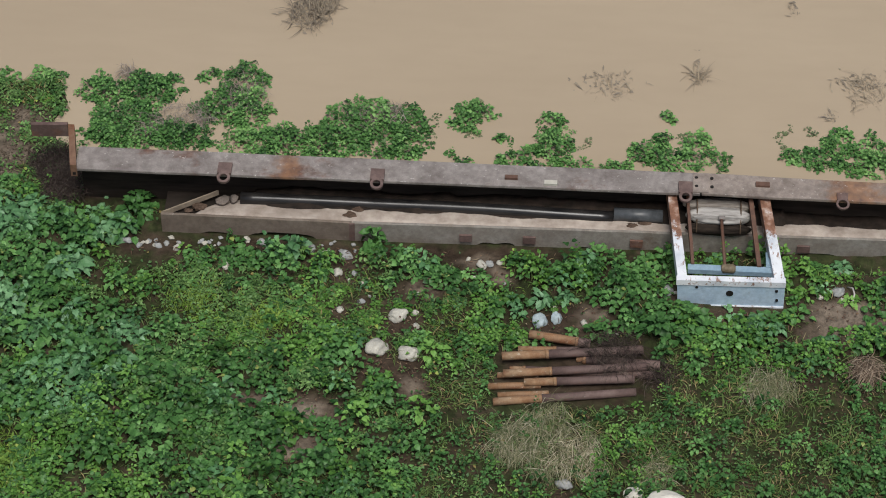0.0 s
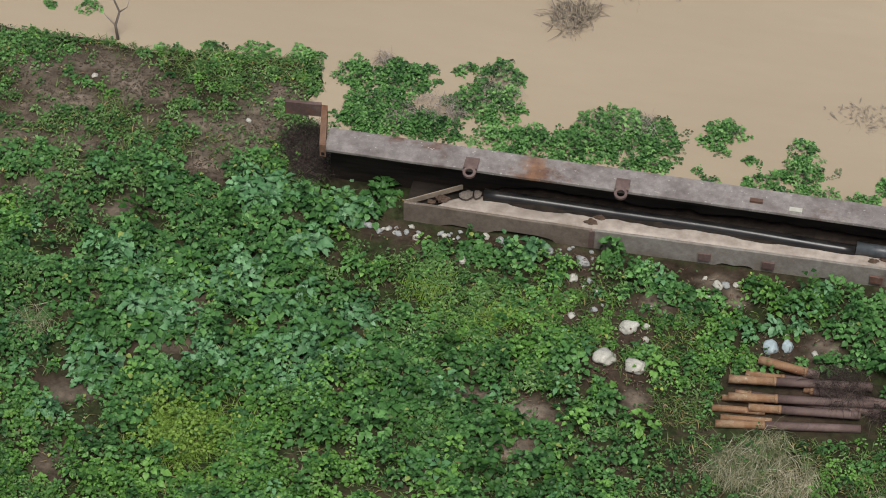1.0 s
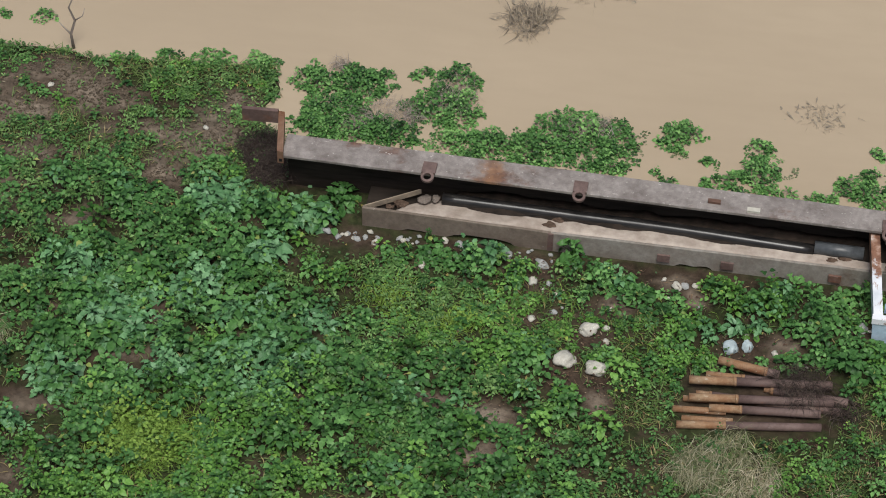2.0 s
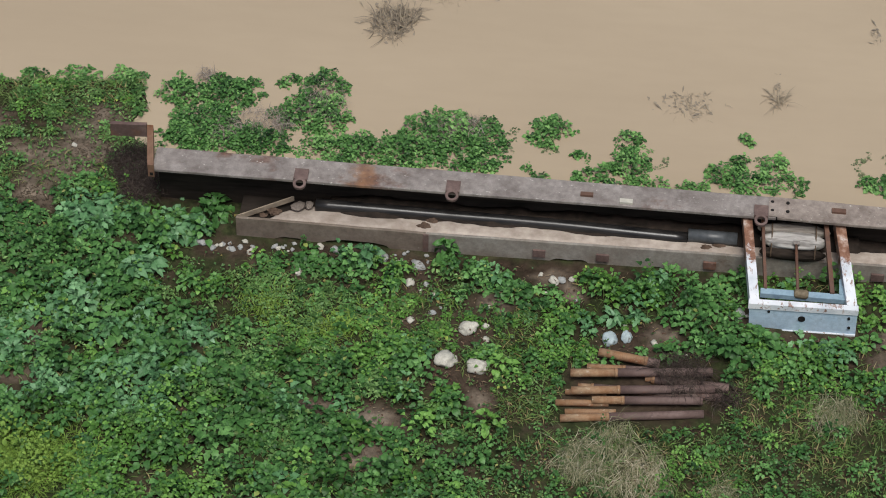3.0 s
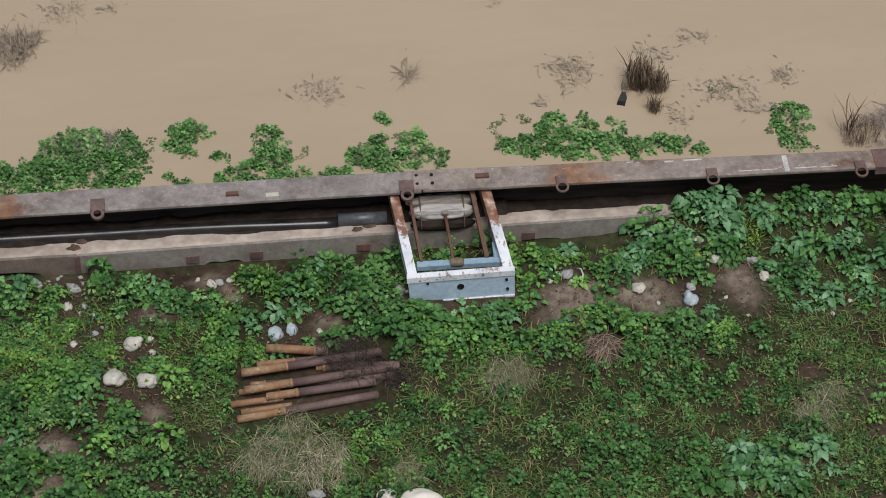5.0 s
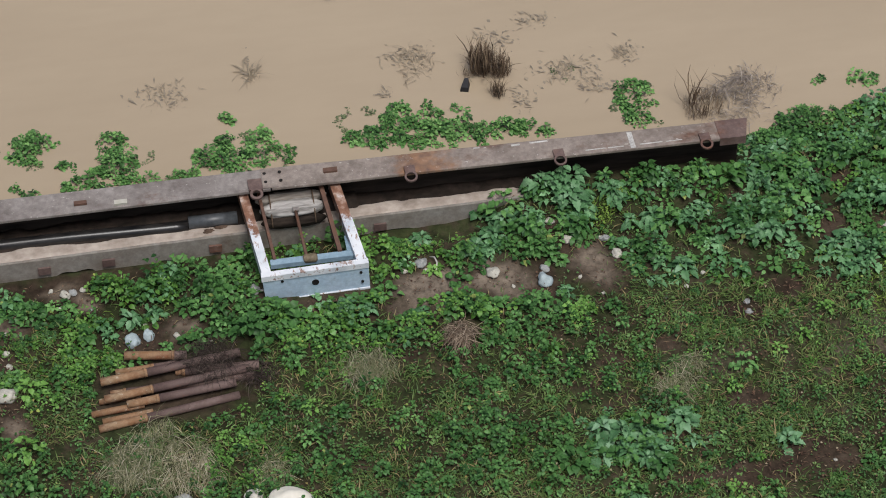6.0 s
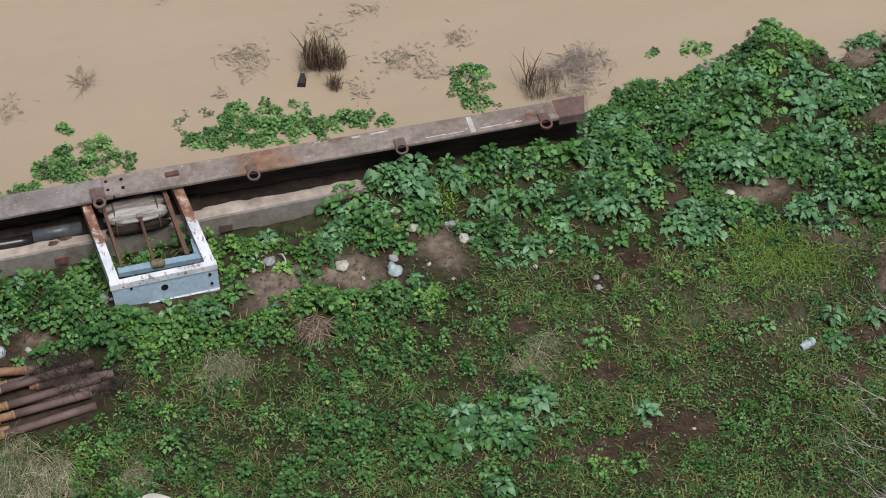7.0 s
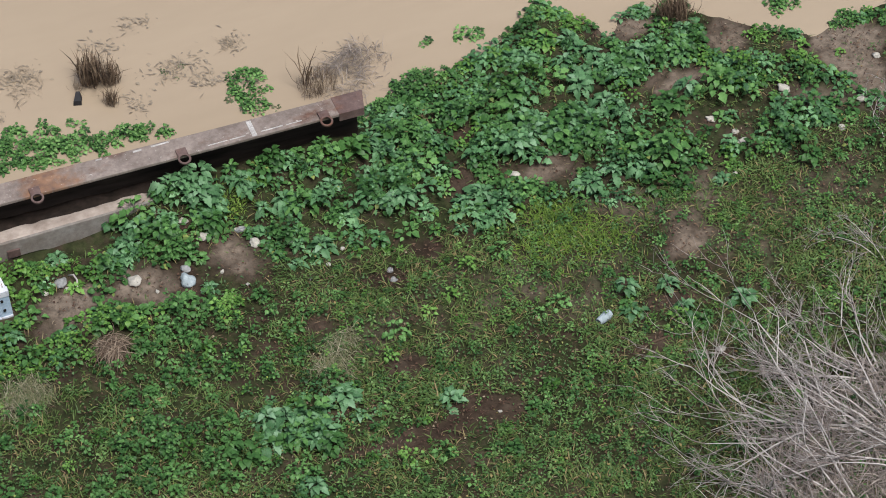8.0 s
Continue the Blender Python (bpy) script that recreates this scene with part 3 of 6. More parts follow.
def within(x, y, spots, grow=1.0):
    """How deep in the nearest of some oval spots: 1 at its heart, 0 at its rim and beyond, ragged."""
    x, y = np.asarray(x, float), np.asarray(y, float)
    wob = 1.1 * (fractal(x, y, 4.0, 31) - 0.5) + 0.7 * (fractal(x, y, 14.0, 34) - 0.5)
    best = np.zeros(x.shape)
    for cx, cy, rx, ry in spots:
        best = np.maximum(best, 1 + wob - np.hypot((x - cx) / (rx * grow), (y - cy) / (ry * grow)))
    return np.clip(best, 0, 1)


STONES_WEST = [(-2.31, -1.2, 0.102), (-2.07, -1.25, 0.093), (-2.18, -0.84, 0.075), (-2.47, -0.7, 0.035), (-2.63, -0.79, 0.04), (-2.64, -0.19, 0.066), (-2.68, -0.4, 0.049), (-4.36, -0.15, 0.044), (-4.12, -0.17, 0.035), (-4.03, -0.07, 0.027), (-3.79, -0.1, 0.031), (-3.43, -0.06, 0.035), (-3.31, -0.08, 0.04), (-3.04, -0.1, 0.04), (-2.92, -0.14, 0.053)]
FOOT_STONES = [(-4.27, -0.19, 0.032), (-3.97, -0.19, 0.034), (-4.20, -0.12, 0.026), (-4.06, -0.14, 0.030), (-2.80, -0.18, 0.040), (-2.98, -0.16, 0.026), (-3.56, -0.39, 0.040), (-2.55, -0.40, 0.030), (-1.50, -0.25, 0.040), (-1.42, -0.23, 0.030), (-2.03, -0.93, 0.030)]
STONES_MID = [(-1.09, -0.84, 0.075), (-0.96, -0.81, 0.062), (-0.75, -0.85, 0.035), (1.21, -0.41, 0.062), (1.06, -0.47, 0.031), (1.23, -0.5, 0.031), (-1.56, -0.27, 0.053), (-0.11, -0.48, 0.053), (-2.05, -0.79, 0.031), (-2.04, -0.59, 0.022), (-1.67, -0.18, 0.027)]
STONES_FRAME = [(1.74, -0.61, 0.062), (2.15, -0.63, 0.044), (2.12, -0.77, 0.075), (2.68, -0.37, 0.044), (2.74, -0.55, 0.049), (2.4, -0.36, 0.04), (2.28, -0.16, 0.04), (4.91, -0.63, 0.049)]
STONES_EAST = [(-0.86, -2.46, 0.062), (7.35, -0.53, 0.058), (6.64, -0.63, 0.04), (6.76, -0.98, 0.049), (6.76, -0.84, 0.031), (7.9, -0.86, 0.04), (7.59, -1.11, 0.035), (6.54, -1.3, 0.027), (5.64, -2.95, 0.035), (3.62, -1.24, 0.031), (3.61, -1.34, 0.031), (8.26, -0.43, 0.035), (3.87, -2.89, 0.018), (2.38, -0.34, 0.04), (-6.98, 1.13, 0.031), (-5.58, 0.83, 0.027)]
STRIPS = [(-4.1, -0.15, 0.42, 0.11), (-3.3, -0.13, 0.75, 0.10), (-2.75, -0.15, 0.4, 0.11), (-1.6, -0.12, 0.9, 0.12), (0.36, -0.70, 0.45, 0.10), (-0.8, -1.38, 0.62, 0.28)]
LAWN = [(-3.5, -0.65, 0.75, 0.38), (-2.7, -0.75, 0.9, 0.42), (-1.9, -0.9, 0.8, 0.45), (-3.4, -1.15, 0.5, 0.25)]
DRY_EAST = [(6.4, -1.5, 1.6, 0.8), (7.6, -0.7, 0.9, 0.8), (4.2, -1.9, 1.5, 0.7)]
GRASSY = [(-6.3, 0.75, 0.9, 0.5), (-5.5, 1.0, 0.5, 0.45), (-7.5, 0.3, 0.8, 0.5), (-5.6, 0.45, 0.5, 0.3), (-6.8, -0.2, 0.7, 0.4)]
ROUND_STONES = [(x, y - 0.9 * r, 2.1 * r, 2.5 * r) for x, y, r in STONES_WEST + FOOT_STONES + STONES_MID + STONES_FRAME + STONES_EAST if r > 0.028]
GAPS = [(-4.96, 0.44, 0.18, 0.2), (-5.05, 0.68, 0.24, 0.24), (-5.80, -1.77, 0.36, 0.15), (-5.45, -1.24, 0.15, 0.20), (-6.35, -2.29, 0.20, 0.12), (-4.21, -1.92, 0.07, 0.10)]
WORN = [(-6.9, 1.3, 0.6, 0.27), (-6.5, 1.1, 0.6, 0.28), (-7.3, 0.85, 0.5, 0.25), (-6.89, 0.34, 0.34, 0.18), (-5.56, 0.76, 0.40, 0.24), (-5.84, 0.29, 0.30, 0.13), (-7.5, 1.15, 0.3, 0.2), (-6.1, 0.75, 0.35, 0.15), (-5.45, 0.55, 0.3, 0.16)]
BARE_ALL = BARE + [(x, y, 1.2 * a, 1.2 * b) for x, y, a, b in BARE_MID] + [(x, y, 1.2 * a, 1.15 * b) for x, y, a, b in PALE_EAST] + BARE_EAST + WORN + GAPS + STRIPS + ROUND_STONES


def bald(x, y):
    """Where the soil shows in patches between the growth."""
    return np.clip(1.1 * within(x, y, GRASSY, 1.2) + 0.85 * within(x, y, DRY_EAST, 1.1), 0, 1) * np.clip(5.0 * fractal(x, y, 2.6, 35) - 2.1, 0, 1)


def on_steel(x, y):
    """Footprints that nothing grows in: the trough and beam, the frame's front, the pipes."""
    x, y = np.asarray(x), np.asarray(y)
    steel = (x > -4.15) & (x < 1.75) & (y > -0.03) & (y < 0.5)
    steel |= (x > -4.30) & (x < -2.25) & (y > -0.13 - 0.03 * np.sin(8 * x)) & (y < 0.1)
    steel |= (x > -2.25) & (x < -0.15) & (y > -0.13 - 0.03 * np.sin(7 * x)) & (y < 0.1)
    steel |= (x > 0.8) & (x < 1.70) & (y > -0.11 - 0.03 * np.sin(9 * x)) & (y < 0.1)
    steel |= (x > -4.85) & (x < 4.0) & (y > np.where(x < -4.15, 0.21, 0.10)) & (y < 0.42)
    steel |= (x > -0.1) & (x < 0.82) & (y > -0.69) & (y < -0.46)
    steel |= (x > -1.42) & (x < -0.2) & (np.abs(y + 1.40 - 0.12 * (x + 0.8)) < 0.34)
    return steel


dryness = ground.data.attributes.new("dryness", "FLOAT", "POINT")
dryness.data.foreach_set("value", np.clip(1.25 * np.maximum(0.62 * within(GX, GY, WORN + BARE), 1.4 * within(GX, GY, PALE_EAST + [(x, y, 0.8 * a, 0.8 * b) for x, y, a, b in BARE_MID])) * np.clip(2.6 * fractal(GX, GY, 6.0, 33) - 0.35, 0.1, 1.4) + 0.55 * bald(GX, GY), 0, 1).astype(np.float32).ravel())
bareness = ground.data.attributes.new("bareness", "FLOAT", "POINT")
bareness.data.foreach_set("value", np.clip(2.2 * within(GX, GY, BARE_ALL, 1.15), 0, 1).astype(np.float32).ravel())

# ---- leaves ----
def leaf_shape(widths, fold=0.25, droop=0.35):
    """A leaf of length 1 along +y, its half-widths at even steps, folded along its rib, its tip bent down."""
    n = len(widths)
    v, f = [(0, 0, 0)], []
    for k, w in enumerate(widths):
        s = (k + 1) / (n + 1)
        z = 0.22 * math.sin(s * 2.2) - droop * s * s
        v += [(-w, s - 0.12 * w, z + fold * w), (0, s, z), (w, s - 0.12 * w, z + fold * w)]
    v.append((0, 1, 0.22 * math.sin(2.2) - droop))
    f += [(0, 2, 1), (0, 3, 2)]
    for k in range(n - 1):
        a, b = 1 + 3 * k, 4 + 3 * k
        f += [(a, a + 1, b + 1), (a, b + 1, b), (a + 1, a + 2, b + 2), (a + 1, b + 2, b + 1)]
    a, tip = 1 + 3 * (n - 1), len(v) - 1
    f += [(a, a + 1, tip), (a + 1, a + 2, tip)]
    return np.array(v, float), np.array(f, int)


def compound_leaf(leaflets, fold=0.3, droop=0.3):
    """A leaf of several leaflets, each (x, y, turn in degrees, length, half-width), folded along its rib."""
    v, f = [], []
    for x, y, turn, length, half in leaflets:
        a = radians(turn)
        ax, ay = math.sin(a), math.cos(a)
        n = len(v)
        for along, side, lift in ((0, 0, 0.0), (0.55, -1, fold * half), (1, 0, -0.12 * length), (0.55, 1, fold * half)):
            px, py = x + ax * length * along + ay * half * side, y + ay * length * along - ax * half * side
            v.append((px, py, 0.22 * math.sin(2.2 * py) - droop * py * py + lift))
        f += [(n, n + 2, n + 1), (n, n + 3, n + 2)]
    return np.array(v, float), np.array(f, int)


BROAD_LEAF = leaf_shape((0.33, 0.35), 0.22, 0.4)
WAVY_LEAF = leaf_shape((0.14, 0.32, 0.23, 0.36, 0.20), 0.3, 0.5)
SMALL_LEAF = leaf_shape((0.34,), 0.3, 0.3)
FINE_GRASS = leaf_shape((0.042,), 0.3, 0.55)
DROOP_BLADE = leaf_shape((0.015, 0.014, 0.013, 0.010), 0.3, 1.25)
STALK = leaf_shape((0.014, 0.012), 0.3, 0.30)
THIN_BLADE = leaf_shape((0.016, 0.013), 0.3, 0.75)
SPROUT_LEAF = leaf_shape((0.25,), 0.35, 0.35)
SLIVER = leaf_shape((0.06,), 0.2, 0.05)


def scatter(shape, place, turn, pitch, roll, size, wide=None):
    """Copies of one leaf: places, turns about z, pitch of the leaf's length up from level, roll about it, sizes."""
    sv, sf = shape
    n = len(place)
    wide = np.ones(n) if wide is None else wide
    p = sv[None] * np.stack([size * wide, size, size], -1)[:, None]
    x, y, z = p[..., 0], p[..., 1], p[..., 2]
    c, s = np.cos(roll)[:, None], np.sin(roll)[:, None]
    x, z = c * x + s * z, -s * x + c * z
    c, s = np.cos(pitch)[:, None], np.sin(pitch)[:, None]
    y, z = c * y - s * z, s * y + c * z
    c, s = np.cos(turn)[:, None], np.sin(turn)[:, None]
    x, y = c * x - s * y, s * x + c * y
    v = np.stack([x, y, z], -1) + place[:, None]
    f = sf[None] + (np.arange(n) * len(sv))[:, None, None]
    return v.reshape(-1, 3), f.reshape(-1, 3)


def joined(pieces):
    vs, fs, n = [], [], 0
    for v, f in pieces:
        vs.append(v), fs.append(f + n)
        n += len(v)
    return np.concatenate(vs), np.concatenate(fs)


def rosettes(g, x, y, z, radius, height, shape, length, count, steep=0.8):
    """Plants of count leaves each, given as arrays: low spreading leaves outside, steeper young ones on top. Also gives each leaf its tone."""
    n = len(x)
    u = np.clip((np.arange(count) + 0.5) / count + g.normal(0, 0.07, (n, count)), 0, 1)
    a = np.arange(count) * 2.39996 + g.random((n, 1)) * 6.283 + g.normal(0, 0.3, (n, count))
    size = length[:, None] * (0.62 + 0.38 * (1 - u)) * g.uniform(0.72, 1.28, (n, count))
    start = np.maximum(radius[:, None] - size, 0.0) * (1 - u) ** 0.7 * g.uniform(0.4, 1.35, (n, count))
    place = np.stack([x[:, None] + start * np.cos(a), y[:, None] + start * np.sin(a), z[:, None] + height[:, None] * (0.2 + 0.8 * u**0.8) * g.uniform(0.7, 1.1, (n, count))], -1)
    pitch = -0.14 + steep * u**2 + g.normal(0, 0.17, (n, count))
    m = n * count
    tone = np.clip(0.5 + 0.19 * g.normal(size=(n, 1)) + 0.10 * g.normal(size=(n, count)), 0, 1)
    v, f = scatter(shape, place.reshape(m, 3), (a - np.pi / 2).ravel(), pitch.ravel(), g.normal(0, 0.24, m), size.ravel(), g.uniform(0.8, 1.2, m))
    return v, f, np.repeat(tone.ravel(), len(shape[0]))


def toned(ob, tone):
    """Gives a mesh of leaves its tones, one a vertex."""
    at = ob.data.attributes.new("tone", "FLOAT", "POINT")
    at.data.foreach_set("value", np.asarray(tone, np.float32))
    return ob


def drift_tone(g, x, y, each):
    """Tones for leaves sown singly: alike with their neighbours."""
    return np.repeat(np.clip(0.5 + 0.55 * (fractal(x, y, 3.0, 83) - 0.5) + 0.09 * g.normal(size=len(x)), 0, 1), each)


# ---- ground cover, low and joined ----
X0, X1, Y0, Y1 = -8.9, 9.4, -5.4, 2.0


def sown(count, seed):
    g = np.random.default_rng(seed)
    x, y = g.uniform(X0, X1, count), g.uniform(Y0, Y1, count)
    keep = (off_shore(x, y) < -0.01) & ~on_steel(x, y)
    return x[keep], y[keep], g


def lushness(x, y):
    """How thickly the bank is grown: lush in the west, thinner in the middle, thin and grassy in the east."""
    near = np.clip((-0.85 - 0.10 * np.clip(x - 3, 0, 9) - y) / 0.4, 0, 1)
    dry = np.clip((x - 2.4) / 1.2, 0, 1) * near
    mid = np.clip((x + 2.6) / 0.8, 0, 1) * np.clip((-0.9 - y) / 0.5, 0, 1)
    west_top = np.clip((-4.9 - x) / 0.5, 0, 1) * np.clip((y - 0.1) / 0.3, 0, 1)
    return np.clip(1.0 - 0.60 * dry - 0.42 * mid * (1 - dry) - 0.38 * west_top, 0.2, 1)


def canopy(x, y):
    """Height of the weeds' tops over the ground: hummocks of two sizes, with gaps between."""
    big, small = fractal(x, y, 1.7, 43), fractal(x, y, 4.6, 47)
    shore = np.clip(-1.3 * off_shore(x, y), 0.2, 1)
    return shore * np.clip(0.26 * (big - 0.36) + 0.50 * (small - 0.42), 0.0, 0.26) * (0.35 + 0.65 * lushness(x, y)) * (1 - 0.6 * np.clip((-4.9 - x) / 0.5, 0, 1) * np.clip((y - 0.2) / 0.5, 0, 1)) * (1 - 0.65 * np.clip(2.5 * within(x, y, LAWN), 0, 1)) * (1 - 0.85 * np.clip(2.0 * within(x, y, BARE_ALL, 1.3), 0, 1))


SILVER = SILVER_WEST + SILVER_MID + SILVER_EAST


def blueness(x, y):
    """Where the blue-green kind stands thickest."""
    return np.clip(1.6 * within(x, y, SILVER, 1.1) + 0.6 * (fractal(x, y, 1.1, 88) - 0.5) * (lushness(x, y) > 0.7) + 0.32 * (x > 2.4) * (lushness(x, y) > 0.6), 0, 1)


def weed_bed(name, spacing, seed, small, large, shape, count, material, label, kind, shy=1.0):
    """Whole plants side by side over the bank, sized by the growth; kind: their share at a place, from x and y."""
    g = np.random.default_rng(seed)
    x, y = np.meshgrid(np.arange(X0, X1, spacing), np.arange(Y0, Y1, spacing))
    x, y = (x + g.uniform(-0.6, 0.6, x.shape) * spacing).ravel(), (y + g.uniform(-0.6, 0.6, y.shape) * spacing).ravel()
    keep = (off_shore(x, y) < -0.01) & ~on_steel(x, y)
    x, y = x[keep], y[keep]
    lush, lawn = lushness(x, y), np.clip(2.2 * within(x, y, LAWN), 0, 1)
    gaps = np.clip(8.0 * (0.55 * fractal(x, y, 3.4, 44) + 0.45 * fractal(x, y, 8.5, 45) - np.where(lush > 0.62, np.where(x > 2.4, 0.41, 0.385), 0.42)), 0.0, 1)
    chance = kind(x, y) * gaps * np.clip(0.20 + 0.9 * lush**1.5, 0, 1)
    keep = (g.random(len(x)) < chance) & (g.random(len(x)) > np.minimum(2.5 * within(x, y, BARE_ALL), 0.985)) & (g.random(len(x)) > shy * np.where((x > 3) | (x < -4.5), 2.0, 1.1) * within(x, y, YELLOW)) & (g.random(len(x)) > 0.9 * bald(x, y))
    x, y, lush, lawn = x[keep], y[keep], lush[keep], lawn[keep]
    grown = (0.15 + 0.85 * lush) * (1 - 0.25 * lawn) * (0.75 + 0.5 * fractal(x, y, 2.2, 49)) * np.where(x > 2.4, 0.9, 1.0)
    length = (small + (large - small) * g.random(len(x))) * grown
    high = (0.035 + canopy(x, y)) * g.uniform(0.5, 1.35, len(x)) * (1 - 0.4 * lawn)
    v, f, tone = rosettes(g, x, y, land(x, y) + 0.004, length * g.uniform(1.3, 2.0, len(x)), high, shape, length, count)
    toned(tagged(tri_object(name, v, f, material), label, name.replace("_", " "), kind="stuff"), tone)


def low_cover():
    x, y, g = sown(250000, 22)
    bare = within(x, y, BARE_ALL)
    keep = g.random(len(x)) < np.clip(1.0 - 2.4 * bare, 0.12, 1) * np.clip(4.4 * fractal(x, y, 2.4, 51) - 1.65, 0.05, 1) * (1.2 - 0.85 * lushness(x, y)) * (1 - 0.8 * bald(x, y))
    x, y = x[keep], y[keep]
    n = len(x)
    z = land(x, y) + 0.004 + 0.035 * g.random(n)
    v, f = scatter(SMALL_LEAF, np.stack([x, y, z], -1), g.random(n) * 6.3, g.normal(0.2, 0.4, n), g.normal(0, 0.5, n), (0.016 + 0.026 * g.random(n) ** 1.5) * np.where(x > -1, 0.8, 1.0))
    toned(tagged(tri_object("low_herbs", v, f, COVER), "small low green herbs among the weeds", "herbs", kind="stuff"), drift_tone(g, x, y, len(SMALL_LEAF[0])))


def grass():
    x, y, g = sown(540000, 23)
    keep = (g.random(len(x)) < np.clip(1.42 - 1.25 * lushness(x, y) + 0.4 * within(x, y, LAWN), 0.08, 1) * np.clip(4.5 * fractal(x, y, 2.2, 61) - 1.35, 0.12, 1) * np.clip(8.0 * fractal(x, y, 7.0, 64) - 3.2, 0.06, 1)) & (g.random(len(x)) > np.minimum(2.2 * within(x, y, BARE_ALL), 0.94)) & (g.random(len(x)) > 0.8 * bald(x, y))
    x, y = x[keep], y[keep]
    n = len(x)
    v, f = scatter(FINE_GRASS, np.stack([x, y, land(x, y)], -1), g.random(n) * 6.3, g.normal(0.6, 0.3, n), g.normal(0, 0.3, n), 0.04 + 0.07 * g.random(n), 0.8 + 0.5 * g.random(n))
    toned(tagged(tri_object("grass", v, f, BLADE), "short rough green grass on the bank", "grass", kind="stuff"), drift_tone(g, x, y, len(FINE_GRASS[0])))
    pts = [(cx + rx * a, cy + ry * b) for cx, cy, rx, ry in YELLOW for a, b in np.clip(g.normal(0, 0.5, (int((26000 if cx < -4.5 else 7000 if cx < 3 else 13000) * rx * ry) + 100, 2)), -1.6, 1.6)]
    pts += [(cx + rx * a, cy + ry * b) for cx, cy, rx, ry in LAWN for a, b in np.clip(g.normal(0, 0.6, (int(900 * rx * ry), 2)), -1.6, 1.6)]
    x, y = np.array(pts).T
    keep = (g.random(len(x)) < 3.2 * fractal(x, y, 4.0, 63) - 0.7) & ~on_steel(x, y) & (off_shore(x, y) < -0.01) & (g.random(len(x)) > 3 * within(x, y, BARE_ALL))
    x, y = x[keep], y[keep]
    n = len(x)
    v, f = scatter(FINE_GRASS, np.stack([x, y, land(x, y)], -1), g.random(n) * 6.3, g.normal(0.7, 0.35, n), g.normal(0, 0.3, n), 0.04 + 0.06 * g.random(n))
    toned(tagged(tri_object("lime_grass", v, f, YELLOW_BLADE), "patches of fine lime-green grass", "grass", kind="stuff"), drift_tone(g, x, y, len(FINE_GRASS[0])))


def sprouts():
    """Small upright leaves in fist-sized clumps, on the lawn, the worn soil and the dry east."""
    x, y, g = sown(62000, 28)
    zone = 2.0 * within(x, y, LAWN) + 1.5 * within(x, y, GRASSY, 1.2) + (0.62 + 0.25 * (x > 2.4)) * (1 - lushness(x, y)) + 0.04
    west = np.clip((-1.8 - x) / 0.8, 0, 1) * lushness(x, y) * (1 - within(x, y, LAWN))
    patchy = np.clip(6.0 * fractal(x, y, 1.4, 69) - 2.7, 0, 1) * (1 - np.clip(2.5 * within(x, y, SILVER_WEST, 1.2), 0, 1)) * (1 - np.clip(2.5 * within(x, y, YELLOW, 1.3), 0, 1))
    zone = zone + np.where((x < -4.9) & (y > 0.1), 0.7, 0.6 * patchy) * west
    clump = np.clip(5.0 * fractal(x, y, 5.0, 67) - 2.1, 0, 1)
    clump = np.where(x < -4.6, np.maximum(clump, np.clip(6.0 * fractal(x, y, 12.0, 68) - 3.1, 0, 0.8)), clump)
    keep = (g.random(len(x)) < clump * np.clip(zone, 0, 1) * (1 - 0.75 * bald(x, y))) & (g.random(len(x)) > np.minimum(2.0 * within(x, y, BARE_ALL), np.where(x < -4.6, 0.65, 0.85)))
    x, y, clump, west = x[keep], y[keep], clump[keep], west[keep]
    n = len(x)
    z = land(x, y) + 0.004 + 0.5 * west * canopy(x, y)
    length = g.uniform(0.022, 0.044, n) * (1 + 0.35 * west)
    v, f, tone = rosettes(g, x, y, z, length * 1.35, 0.015 + 0.04 * clump, SPROUT_LEAF, length, 7)
    toned(tagged(tri_object("sprouts", v, f, SPROUT), "fresh green sprouts in small clumps on soil", "sprouts", kind="stuff"), tone)


def litter():
    x, y, g = sown(110000, 24)
    keep = g.random(len(x)) < 0.10 + 0.9 * within(x, y, BARE_ALL) * (x > -4) + 0.8 * (1 - lushness(x, y)) * (x > -2)
    x, y = x[keep], y[keep]
    n = len(x)
    z = land(x, y) + 0.006 + 0.045 * g.random(n) ** 2
    flat = g.random(n) < 0.5
    one = scatter(SMALL_LEAF, np.stack([x, y, z], -1)[flat], g.random(flat.sum()) * 6.3, g.normal(0, 0.2, flat.sum()), g.normal(0, 0.3, flat.sum()), 0.010 + 0.018 * g.random(flat.sum()))
    two = scatter(SLIVER, np.stack([x, y, z], -1)[~flat], g.random((~flat).sum()) * 6.3, g.normal(0, 0.12, (~flat).sum()), g.normal(0, 0.4, (~flat).sum()), 0.018 + 0.045 * g.random((~flat).sum()))
    v, f = joined([one, two])
    tagged(tri_object("leaf_litter", v, f, LITTER_MAT), "dead brown leaves and bits of stalk on soil", "litter", kind="stuff")


def fresh_share(x, y):
    return np.clip(7.0 * (fractal(x, y, 1.3, 65) - np.where((x > -0.8) & (y < -0.5), 0.53, 0.46)) + 1.2 * within(x, y, LAWN), 0, 1)


